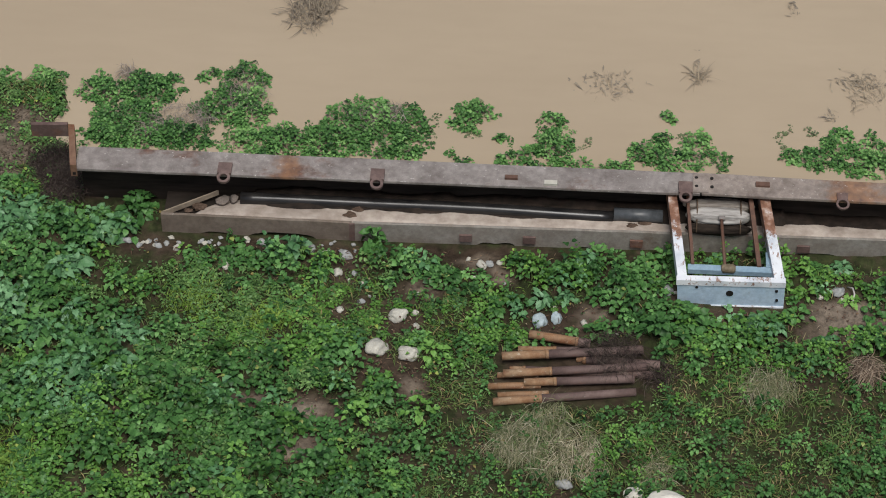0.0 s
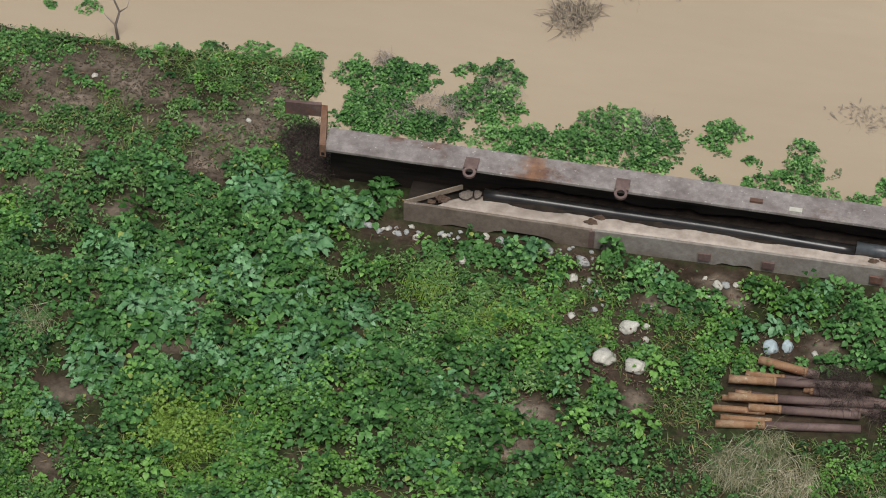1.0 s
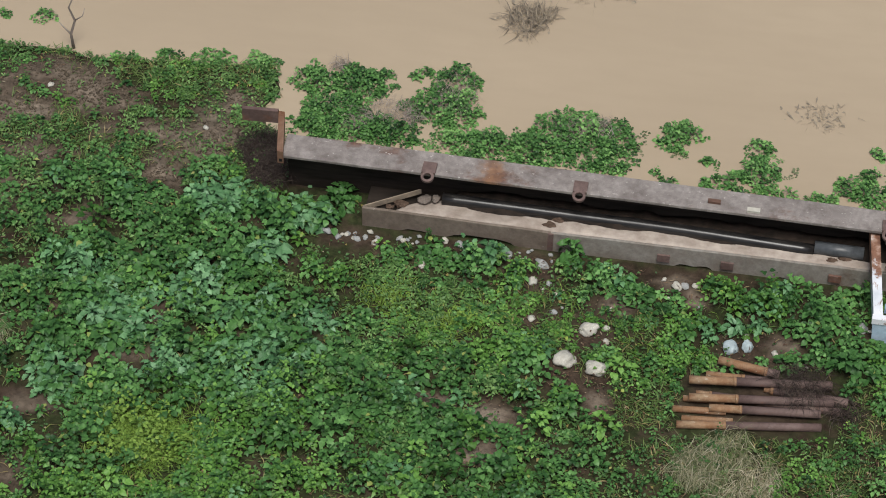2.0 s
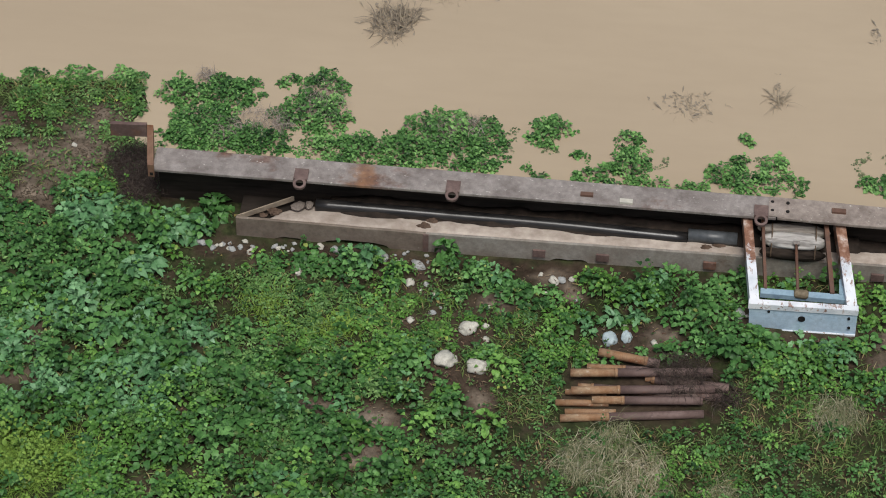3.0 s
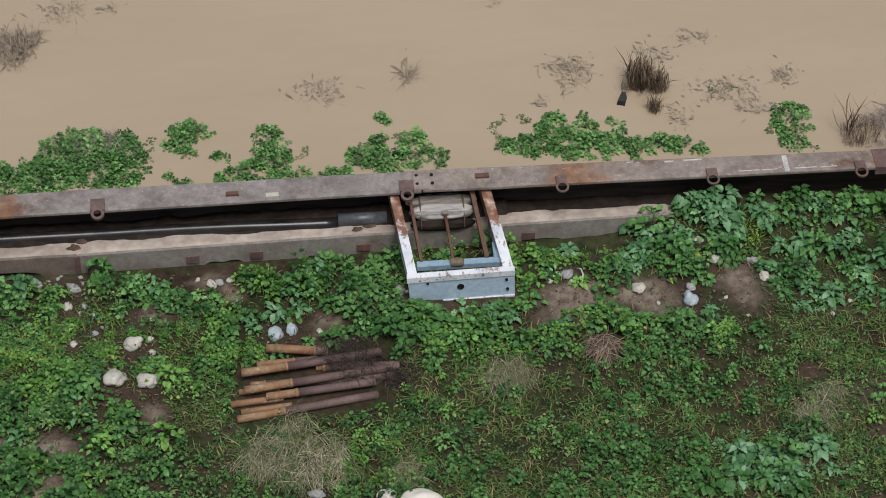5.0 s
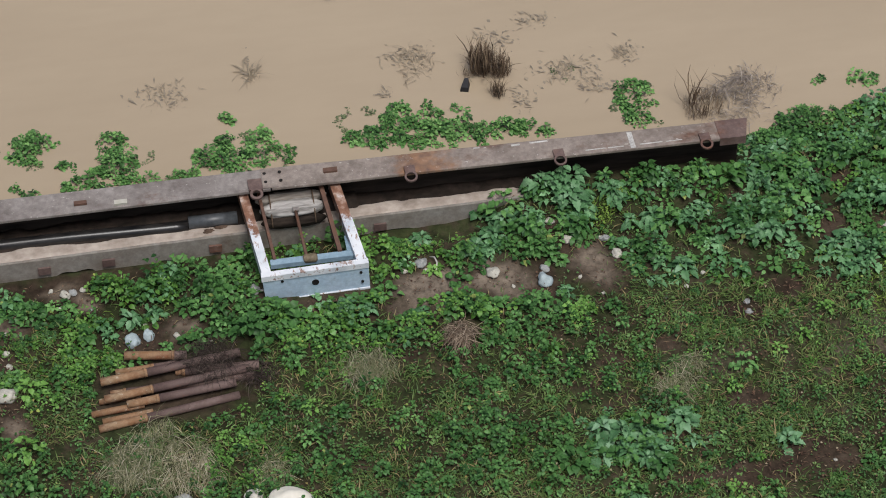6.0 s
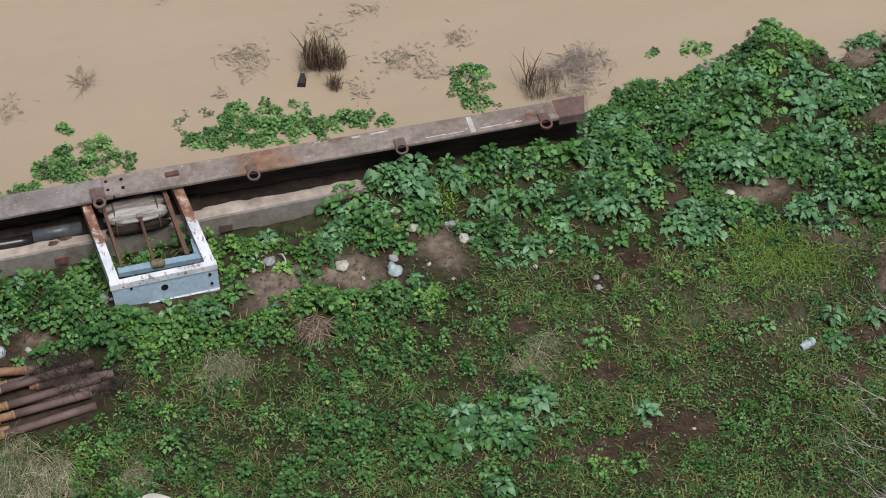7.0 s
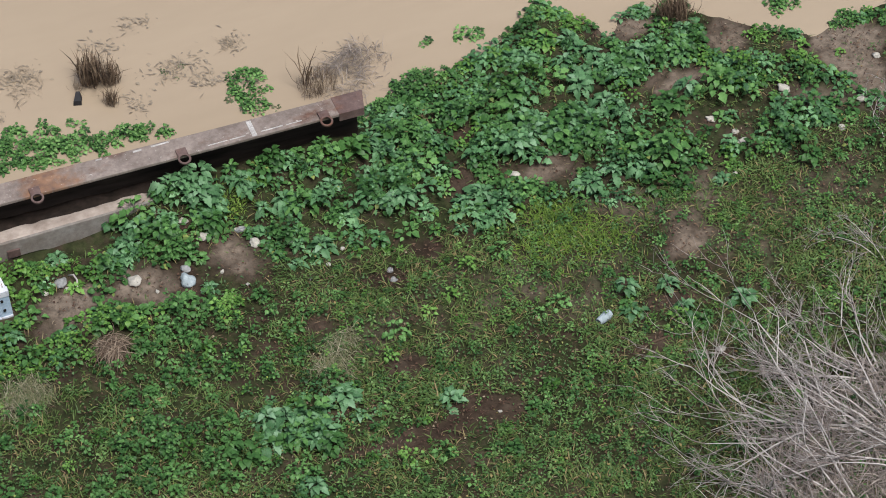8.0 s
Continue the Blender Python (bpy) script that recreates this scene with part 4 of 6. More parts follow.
weed_bed("broad_leaved_weeds", 0.0755, 21, 0.042, 0.076, BROAD_LEAF, 13, WEED, "mid-green broad-leaved weeds carpeting the bank", lambda x, y: (1 - 0.85 * blueness(x, y)) * (1 - 0.7 * fresh_share(x, y)))
weed_bed("bright_weeds", 0.062, 25, 0.032, 0.056, BROAD_LEAF, 12, WEED_FRESH, "bright green small-leaved weeds in patches on the bank", lambda x, y: (1 - 0.9 * blueness(x, y)) * fresh_share(x, y))
weed_bed("blue_green_weeds", 0.090, 26, 0.052, 0.090, WAVY_LEAF, 12, THISTLE, "blue-green wavy-leaved weeds in patches on the bank", lambda x, y: 1.2 * blueness(x, y))
weed_bed("lime_weeds", 0.055, 27, 0.026, 0.044, BROAD_LEAF, 9, LIME, "yellow-green small-leaved weeds in soft patches", lambda x, y: np.clip(2.2 * within(x, y, YELLOW), 0, 0.85) * (x < 3), 0.0)
low_cover()
sprouts()
grass()
litter()


# ---- plants that stand apart ----
def leaf_mesh(name, widths, fold, droop):
    v, f = leaf_shape(widths, fold, droop)
    me = bpy.data.meshes.new(name)
    me.from_pydata([tuple(p) for p in v], [], [tuple(int(k) for k in t) for t in f])
    me.materials.append(THISTLE_LEAF)
    return me


THISTLE_MESHES = [
    leaf_mesh("thistle_leaf", (0.09, 0.19, 0.15, 0.28, 0.20, 0.31, 0.21, 0.26, 0.15, 0.12), 0.35, 0.6),
    leaf_mesh("thistle_leaf", (0.07, 0.15, 0.13, 0.26, 0.20, 0.34, 0.24, 0.30, 0.17, 0.15), 0.42, 0.8),
    leaf_mesh("thistle_leaf", (0.10, 0.21, 0.16, 0.27, 0.18, 0.27, 0.17, 0.21, 0.12, 0.09), 0.28, 0.5),
]


def thistle(seed):
    """A rosette: an Empty with some twenty lobed leaves, the young ones steep in the middle."""
    g = np.random.default_rng(seed)
    root = thing("thistle_plant", label="blue-green thistle rosette with lobed leaves, on soil", category="plant", group="thistle plants")
    n = 20
    for k in range(n):
        a, u = k * 2.39996 + g.normal(0, 0.25), k / (n - 1)
        size = (0.150 - 0.075 * u) * g.uniform(0.7, 1.25)
        start = (0.015 + 0.06 * (1 - u)) * g.uniform(0.4, 1.5)
        leaf = new("leaf", THISTLE_MESHES[int(g.integers(3))])
        leaf.parent = root
        turn = Euler((-0.05 + 0.75 * u * u + g.normal(0, 0.15), g.normal(0, 0.22), a - math.pi / 2), "XYZ")
        leaf.matrix_basis = Matrix.LocRotScale((math.cos(a) * start, math.sin(a) * start, 0.02 + 0.09 * u), turn, (size * g.uniform(1.0, 1.3), size, size))
    return root


def sow_things(protos, spots, per, low, high, seed, gap, lift=0.4):
    """Copies of some plants over oval spots, no two hearts nearer than gap."""
    g = np.random.default_rng(seed)
    used = []
    for cx, cy, rx, ry in spots:
        for _ in range(max(1, int(per * rx * ry))):
            for _ in range(12):
                r, a = math.sqrt(g.random()), g.random() * 6.283
                x, y = cx + rx * r * math.cos(a), cy + ry * r * math.sin(a)
                if bool(on_steel(x, y)) or float(within(x, y, YELLOW)) > 0.15 or float(within(x, y, BARE_ALL)) > 0.08 or any(math.hypot(x - p, y - q) < gap for p, q in used):
                    continue
                used.append((x, y))
                s = g.uniform(low, high)
                ob = copy_thing(protos[int(g.integers(len(protos)))], pose(x, y, float(land(x, y)) + lift * float(canopy(x, y)) - 0.01, g.normal(0, 6), g.normal(0, 6), g.random() * 360))
                ob.scale = (s, s, s * g.uniform(0.8, 1.15))
                break
    return used


def leafy_weed(seed, material, radius, height, shape, size, label):
    """One bushy weed: leaves on short stalks round a common stem."""
    g = np.random.default_rng(seed)
    one, count = np.array([0.0]), 26
    v, f, tone = rosettes(g, one, one, one, one + radius, one + height, shape, one + size, count, 0.7)
    base = np.arange(count) * len(shape[0])
    stem = np.stack([np.zeros(count), np.zeros(count), 0.8 * v[base, 2]], -1)
    near = np.argsort(stem[:, 2])
    stalk = np.stack([base, base + 2, len(v) + np.arange(count)], -1)
    axis = np.stack([len(v) + near[:-1], len(v) + near[1:], base[near[1:]]], -1)
    ob = tri_object("leafy_weed", np.concatenate([v, stem]), np.concatenate([f, stalk, axis]), material)
    return toned(tagged(ob, label, "plant", "leafy weeds"), np.concatenate([tone, np.full(count, 0.4)]))


thistles = [thistle(100 + k) for k in range(6)]
for k, ob in enumerate(thistles):
    cx, cy = SILVER_WEST[k][:2]
    ob.matrix_basis = pose(cx, cy, float(land(cx, cy)), 0, 0, 50 * k)
sow_things(thistles, SILVER, 46, 0.45, 0.85, 5, 0.12, 0.6)
sow_things(thistles, [(-4.45, 0.10, 0.28, 0.12), (5.0, 0.2, 1.2, 0.6), (6.4, 0.3, 0.7, 0.6), (3.4, -0.1, 0.8, 0.3), (1.2, -0.75, 0.9, 0.2), (5.6, -2.4, 0.5, 0.3)], 26, 0.42, 0.8, 15, 0.16, 0.6)

LUSH = "lush green broad-leaved weed clump on the bank"
fresh = [leafy_weed(200 + k, WEED_FRESH, 0.13 + 0.02 * k, 0.10 + 0.015 * k, BROAD_LEAF, 0.068, "bright fresh green weed clump on the bank") for k in range(4)]
lush = [leafy_weed(210 + k, WEED, 0.15 + 0.02 * k, 0.11 + 0.015 * k, WAVY_LEAF if k % 2 else BROAD_LEAF, 0.085, LUSH) for k in range(4)]
for k, (x, y) in enumerate(((-2.42, -0.15), (-2.36, -1.78), (-3.0, -2.3), (-1.9, -1.25))):
    fresh[k].matrix_basis = pose(x, y, float(land(x, y)), 0, 0, 70 * k)
for k, (x, y) in enumerate(((-3.9, -1.6), (-4.3, 0.25), (-0.9, -0.35), (3.2, -0.3))):
    lush[k].matrix_basis = pose(x, y, float(land(x, y)), 0, 0, 70 * k)
sow_things(fresh, [(-3.2, -2.5, 1.1, 0.5), (-2.3, -1.7, 0.5, 0.3), (-5.2, -2.9, 1.0, 0.4), (3.6, 0.25, 0.6, 0.2), (5.4, 0.7, 0.5, 0.4)], 26, 0.7, 1.2, 6, 0.2)
sow_things(fresh, [(-4.9, -1.5, 1.5, 0.9), (-5.8, -0.6, 0.7, 0.4), (-3.9, -2.0, 0.8, 0.5)], 12, 0.6, 1.15, 16, 0.2)
sow_things(lush, [(-4.9, -1.6, 1.4, 1.1), (-4.2, 0.15, 0.7, 0.25), (0.6, -0.9, 0.9, 0.25), (2.6, -0.05, 0.8, 0.35), (4.6, 0.1, 1.2, 0.6), (6.8, 0.0, 0.7, 0.5), (-0.4, -0.2, 0.5, 0.2), (2.3, -2.55, 0.6, 0.35), (5.9, -0.7, 0.8, 0.5)], 20, 0.7, 1.25, 8, 0.17)


sow_things(fresh + lush, [(0.6, -1.9, 1.4, 0.8), (3.3, -1.7, 1.5, 0.7), (3.2, -3.2, 1.6, 0.5), (5.4, -2.2, 0.8, 0.8), (1.0, -2.4, 1.2, 0.4), (-2.6, -2.2, 0.9, 0.6)], 20, 0.3, 0.7, 9, 0.16)


sow_things(lush + fresh[:2], [(2.1, -2.6, 0.75, 0.42), (5.6, -2.8, 0.3, 0.2), (6.6, -1.2, 0.8, 0.4)], 34, 0.45, 0.85, 17, 0.13)
copy_thing(lush[0], pose(-2.43, -0.10, float(land(-2.43, -0.10)), 0, 0, 40)).scale = (1.05, 0.8, 2.0)
for x, y, turn in ((-5.40, 0.42, 0), (-5.22, 0.34, 80)):
    copy_thing(lush[0], pose(x, y, float(land(x, y)), 0, 0, turn)).scale = (0.8, 0.75, 0.8)
copy_thing(lush[1], pose(-3.56, -0.07, float(land(-3.56, -0.07)), 0, 0, 10)).scale = (0.32, 0.3, 0.9)


def weed_isle(cx, cy, rx, ry, seed, faint=False):
    """A drowned clump: round-leaved plants that stand just out of the water, high at its heart, sunk at its rim."""
    g = np.random.default_rng(seed)
    n = max(4, int(math.pi * rx * ry / (0.0075 if faint else 0.0017)))
    r, a = np.sqrt(g.random(n)) * 1.12 + 0.45 * g.random(n) ** 7, g.random(n) * 6.283
    wob = 0.75 + 0.5 * value_noise(np.cos(a) * 1.6 + seed * 2.3, np.sin(a) * 1.6, 1.2, 9)
    x, y = cx + rx * r * wob * np.cos(a), cy + ry * r * wob * np.sin(a)
    keep = ~on_steel(x, y) & ((fractal(x, y, 6.5, 71) > 0.12 + 0.20 * np.clip(r, 0, 1) ** 2) | (np.arange(n) < 3))
    x, y, r = x[keep], y[keep], r[keep]
    n = len(x)
    high = (0.02 if faint else 0.03 + 0.16 * np.clip(1.1 - r, 0, 1) * min(1.0, 4.0 * min(rx, ry) + 0.25)) * g.uniform(0.5, 1.3, n)
    length = g.uniform(0.026, 0.050, n) * (0.9 if faint else 1.0)
    v, f, tone = rosettes(g, x, y, np.full(n, WATER_Z - 0.008), length * 1.5, high, BROAD_LEAF, length, 7 if faint else 9)
    ob = toned(tri_object("weed_clump", v, f, FAINT if faint else DROWNED, (cx, cy, WATER_Z)), tone)
    tagged(ob, "half-drowned dull green weeds in flood water" if faint else "green round-leaved weed clump standing in flood water", "plant", "weeds in the water", "stuff")


for k, spot in enumerate(ISLES_WEST + ISLES_MID + ISLES_EAST + ISLES_FAR):
    weed_isle(*spot, 300 + k)
for k, spot in enumerate(ISLES_FAINT):
    weed_isle(*spot, 360 + k, True)


# ---- dry tufts, reeds, debris ----
def tuft(name, x, y, z, radius, length, count, material, lean, seed, label, category, group="", fall=0.0, fine=1.0, comb=math.pi, fan=0.6, blade=None):
    """Blades that spring from a patch. fall: how far they are combed towards -y; lean: their rise, in radians."""
    g = np.random.default_rng(seed)
    r, a = np.sqrt(g.random(count)) * radius, g.random(count) * 6.283
    wob = 0.6 + 0.8 * value_noise(np.cos(a) * 1.5 + seed, np.sin(a) * 1.5, 1.3, 4)
    place = np.stack([x + r * wob * np.cos(a), y + r * wob * np.sin(a), z + 0.02 * g.random(count)], -1)
    size = length * (0.4 + 0.9 * g.random(count))
    turn = np.where(g.random(count) < fall, comb + g.normal(0, fan, count), g.random(count) * 6.283)
    v, f = scatter(blade or THIN_BLADE, place, turn, g.normal(lean, 0.35, count), g.normal(0, 0.4, count), size, fine * (0.7 + 0.6 * g.random(count)))
    ob = tri_object(name, v, f, material, (x, y, z))
    return tagged(ob, label, category, group)


for k, (x, y, r) in enumerate([(x, y - 0.06 - 0.2 * r, r) for x, y, r in [(-1.03, -1.88, 0.332), (-0.74, -2.10, 0.17), (0.69, -1.25, 0.155), (-0.19, -2.2, 0.133), (-1.28, -1.95, 0.177), (2.88, -1.87, 0.168), (0.61, -1.31, 0.177), (3.04, -1.68, 0.106), (-6.68, -1.62, 0.142)]]):
    tuft("dry_grass_tuft", x, y, float(land(x, y)), r, 0.11 + 0.14 * r, int(180 + 16000 * r * r), PALE_STRAW if k == 1 else STRAW_MAT, 0.5, 400 + k, "faded straw-green dry grass tuft on the bank", "dry grass", "dry grass tufts", 0.82, 0.65, math.pi, 0.5)
mop_z = float(land(1.36, -1.26))
# Added dark blades stand in for the shadowed hollow below the drooping clump.
tuft("dead_grass_core", 1.36, -1.26, mop_z, 0.10, 0.09, 500, WISP_MAT, 0.5, 451, "dark tuft added for the shaded hollow under a dead grass clump", "dry grass")
tuft("dead_grass_clump", 1.37, -1.26, mop_z + 0.10, 0.085, 0.125, 420, MOP_MAT, 0.10, 450, "brown drooping dead grass clump on bare soil", "dry grass", "", 0.75, 1.2, math.pi, 0.95, DROOP_BLADE)
for k, (x, y, r, tall, count) in enumerate(((2.08, 1.80, 0.10, 0.27, 330), (2.23, 1.74, 0.085, 0.20, 230), (2.16, 1.48, 0.055, 0.15, 150), (1.95, 1.76, 0.05, 0.09, 60), (3.80, 1.00, 0.14, 0.13, 300), (3.72, 1.06, 0.015, 0.34, 14), (6.91, 0.64, 0.10, 0.24, 620))):
    tuft("reed_clump", x, y, WATER_Z - 0.01, r, tall, count, DEAD_MAT, 1.50, 470 + k, "brown dead reed clump standing in muddy water", "reeds", "reed clumps", 0.2, 0.95, 0.0, blade=STALK)


for k, (x, y, r) in enumerate([(-4.36, 1.22, 0.13), (-4.11, 1.33, 0.17), (-3.65, 1.63, 0.21), (-4.64, 1.85, 0.07), (-3.94, 1.34, 0.1), (-2.63, 1.39, 0.14), (-2.38, 1.48, 0.12)]):
    tuft("drowned_stem_clump", x, y, WATER_Z + 0.03, r, 0.10, int(1500 * r), DRIFT_STEM, 0.4, 480 + k, "grey dead stems among weeds in the water", "dead stems", "drowned stems", 0.4)
for k, (x, y, r) in enumerate(((5.75, -4.2, 0.36), (6.2, -3.95, 0.34), (6.35, -4.5, 0.38), (5.45, -4.55, 0.30), (6.75, -3.75, 0.3), (5.95, -4.75, 0.35))):
    tuft("dry_grass_tuft", x, y, float(land(x, y)), r, 0.22, int(2200 * r), DRIFT_STEM, 0.45, 490 + k, "grey-brown dead grass under the bare shrub", "dry grass", "dry grass tufts", 0.3, 0.9)


def debris(cx, cy, rx, ry, seed):
    g = np.random.default_rng(seed)
    n = int(24 + 2000 * rx * ry)
    x, y = cx + rx * np.clip(g.normal(0, 0.5, n), -1.3, 1.3), cy + ry * np.clip(g.normal(0, 0.5, n), -1.3, 1.3)
    place = np.stack([x, y, WATER_Z + 0.004 * g.random(n) - 0.0025], -1)
    flake = g.random(n) < 0.4
    v, f = scatter(SLIVER, place, g.normal(0.9, 0.9, n), g.normal(0, 0.06, n), g.normal(0, 0.15, n), np.where(flake, 0.02 + 0.03 * g.random(n), 0.02 + 0.09 * g.random(n) ** 2), np.where(flake, 3.5 + 3 * g.random(n), 0.5 + 0.8 * g.random(n)))
    tagged(tri_object("drift_debris", v, f, DEBRIS_MAT, (cx, cy, WATER_Z)), "grey-brown drowned stalks and scum in flood water", "debris", "drift debris")


for k, (x, y, r, tall) in enumerate(((-3.2, 2.66, 0.17, 0.16), (-3.05, 2.78, 0.10, 0.14), (-0.57, 1.93, 0.16, 0.08), (1.54, 1.98, 0.17, 0.12), (2.74, 1.66, 0.10, 0.10), (3.30, 1.80, 0.08, 0.09), (-2.75, 3.14, 0.16, 0.08), (2.95, 1.48, 0.10, 0.06), (0.16, 2.08, 0.06, 0.16))):
    tuft("drowned_grass", x, y, WATER_Z - 0.02, r, tall, int(1300 * r), MURK_MAT if k < 2 else HAZE_MAT, 0.55 if k < 2 else 0.3, 540 + k, "brown drowned grass just under muddy water", "dead grass", "drowned grass", 0.5, 1.2, 0.0)


def drift_nest(cx, cy, radius, seed):
    """Stalks that the water has wound into a loose low nest, in strands round its heart."""
    g = np.random.default_rng(seed)
    strands = g.uniform(0.25, 1.0, 34)
    n = 1500
    who = g.integers(0, 34, n)
    a = g.random(n) * 6.283
    r = radius * (strands[who] + g.normal(0, 0.03, n)) * (0.75 + 0.5 * value_noise(np.cos(a) * 1.5, np.sin(a) * 1.5, 1.4, 12))
    tilt = 1.0 + 0.25 * np.sin(2 * a + who)
    x, y = cx + 0.95 * r * np.cos(a) * tilt, cy + r * np.sin(a)
    x, y = x + g.normal(0, 0.035, n), y + g.normal(0, 0.035, n) + 0.35 * np.clip(x - cx, -1, 0.3)
    keep = fractal(x, y, 6.0, 97) > 0.42
    x, y, a, r = x[keep], y[keep], a[keep], r[keep]
    n = len(x)
    z = WATER_Z + 0.15 * np.clip(1 - (r / radius) ** 2, 0.0, 1) * g.random(n)
    v, f = scatter(THIN_BLADE, np.stack([x, y, z], -1), np.where(g.random(n) < 0.45, a + g.normal(0, 0.6, n), 0.9 + g.normal(0, 1.1, n)), g.normal(0.15, 0.25, n), g.normal(0, 0.3, n), 0.05 + 0.13 * g.random(n) ** 1.5, 0.6 + 0.7 * g.random(n))
    tagged(tri_object("drift_mat", v, f, DRIFT_STEM, (cx, cy, WATER_Z)), "grey matted drift stalks lodged by the beam", "debris")


drift_nest(4.12, 1.12, 0.29, 495)
for k, spot in enumerate([(-3.18, 2.77, 0.21, 0.26), (-0.57, 1.97, 0.27, 0.14), (1.54, 2.09, 0.24, 0.19), (0.16, 2.18, 0.06, 0.19), (2.79, 1.71, 0.31, 0.19), (0.99, 3, 0.04, 0.11), (-2.34, 3.18, 0.11, 0.07), (2.37, 1.38, 0.13, 0.14), (3.33, 1.83, 0.13, 0.16), (-2.78, 3.2, 0.31, 0.1), (1.26, 1.64, 0.09, 0.06), (2.27, 2.16, 0.16, 0.19), (3.04, 1.45, 0.18, 0.14), (2.64, 2.36, 0.18, 0.1), (4.16, 1.2, 0.27, 0.24)]):
    debris(*spot, 500 + k)


# ---- the long steel beam ----
def steel_beam():
    beam = thing("steel_beam", (-0.4, 0.27, 0.0), label="long weathered steel beam with lifting eyes lying by water", category="steel beam")
    west = part("top_flange", hexa([(-4.79, 0.145, 0.462), (0.115, 0.150, 0.462), (0.115, 0.385, 0.462), (-4.79, 0.400, 0.462), (-4.79, 0.145, 0.49), (0.115, 0.150, 0.49), (0.115, 0.385, 0.49), (-4.79, 0.400, 0.49)], 0.006, 14, 0.004), STEEL, beam)
    east = part("top_flange", hexa([(0.125, 0.152, 0.465), (3.90, 0.100, 0.465), (3.96, 0.300, 0.465), (0.125, 0.385, 0.465), (0.125, 0.152, 0.493), (3.90, 0.100, 0.493), (3.96, 0.300, 0.493), (0.125, 0.385, 0.493)], 0.006, 12, 0.004), STEEL_WARM, beam)
    # Webs take the near-black steel that carries the flange's shade.
    part("web", hexa([(-4.78, 0.345, -0.08), (0.12, 0.335, -0.08), (0.12, 0.353, -0.08), (-4.78, 0.363, -0.08), (-4.78, 0.345, 0.46), (0.12, 0.335, 0.46), (0.12, 0.353, 0.46), (-4.78, 0.363, 0.46)], 0.0, 10, 0.006), DARK_STEEL, beam, "steel web coloured near black for the shade under the flange")
    part("web", hexa([(0.12, 0.335, -0.08), (3.9, 0.262, -0.08), (3.9, 0.280, -0.08), (0.12, 0.353, -0.08), (0.12, 0.335, 0.462), (3.9, 0.262, 0.462), (3.9, 0.280, 0.462), (0.12, 0.353, 0.462)], 0.0, 8, 0.006), DARK_STEEL, beam, "steel web coloured near black for the shade under the flange")
    for x, host, slim in ((-3.606, west, 0), (-2.406, west, 0), (0.0, west, 0), (1.215, east, 1), (2.403, east, 1), (3.58, east, 1)):
        fy = 0.147 if x < 0.1 else 0.152 - 0.0138 * (x - 0.12)
        w = 0.055 if not slim else 0.042
        lug = part("lug_plate", box(x - w, x + w, fy - 0.005, fy + (0.07 if slim else 0.115), 0.4905, 0.512, 0.004), PURPLE_RUST, host, "dark rusted lifting lug")
        part("lifting_eye", ring_eye((x, fy - 0.045, 0.498), 0.052, 0.031 if not slim else 0.036, 0.024 if not slim else 0.016, 12), PURPLE_RUST, host, "rusted lifting eye")
    for x, y, w, d, m in ((-1.36, 0.235, 0.05, 0.018, RUST), (-1.05, 0.19, 0.05, 0.022, STONE_PALE), (0.60, 0.27, 0.055, 0.022, RUST)):
        host = west if x < 0.1 else east
        part("weld_block", box(x - w, x + w, y - d, y + d, 0.492, 0.512, 0.005), m, host)
    part("joint_plate", box(0.06, 0.18, 0.158, 0.375, 0.494, 0.500, 0.002), STEEL_WARM, west)
    for x, y in ((0.085, 0.225), (0.205, 0.225), (0.205, 0.32), (0.085, 0.32)):
        part("bolt_hole", tube([(x, y, 0.494), (x, y, 0.5025)], [0.014, 0.014], 10), DARK_HOLE, west)
    part("end_plate", hexa([(-4.905, 0.61, 0.40), (-4.815, 0.13, 0.42), (-4.765, 0.13, 0.42), (-4.855, 0.61, 0.40), (-4.905, 0.61, 0.525), (-4.815, 0.13, 0.545), (-4.765, 0.13, 0.545), (-4.855, 0.61, 0.525)], 0.006), END_RUST, beam, "rusted end plate standing up")
    part("side_plate", hexa([(-5.20, 0.585, 0.40), (-4.91, 0.600, 0.40), (-4.91, 0.635, 0.40), (-5.20, 0.62, 0.40), (-5.20, 0.585, 0.525), (-4.91, 0.600, 0.525), (-4.91, 0.635, 0.525), (-5.20, 0.62, 0.525)], 0.006), PURPLE_RUST, beam)
    part("plate_hole", box(-4.80, -4.775, 0.124, 0.132, 0.44, 0.465, 0.002), DARK_HOLE, beam)
    part("end_cap", hexa([(3.70, 0.100, 0.42), (3.91, 0.096, 0.42), (3.965, 0.303, 0.42), (3.70, 0.308, 0.42), (3.70, 0.100, 0.498), (3.91, 0.096, 0.498), (3.965, 0.303, 0.498), (3.70, 0.308, 0.498)], 0.014), PURPLE_RUST, beam, "rusted box at the beam's end")
    for x0, x1, y0, y1 in ((2.98, 3.02, 0.118, 0.30), (2.62, 2.78, 0.150, 0.158), (2.80, 2.93, 0.147, 0.156), (3.06, 3.24, 0.144, 0.154), (3.27, 3.40, 0.142, 0.150), (2.05, 2.12, 0.30, 0.318), (2.2, 2.34, 0.305, 0.32), (1.75, 1.80, 0.322, 0.335)):
        part("paint_mark", box(x0, x1, y0, y1, 0.4935, 0.4965, 0.001, 0, 0.0), WHITE_MARK, east, "worn white paint mark")


steel_beam()


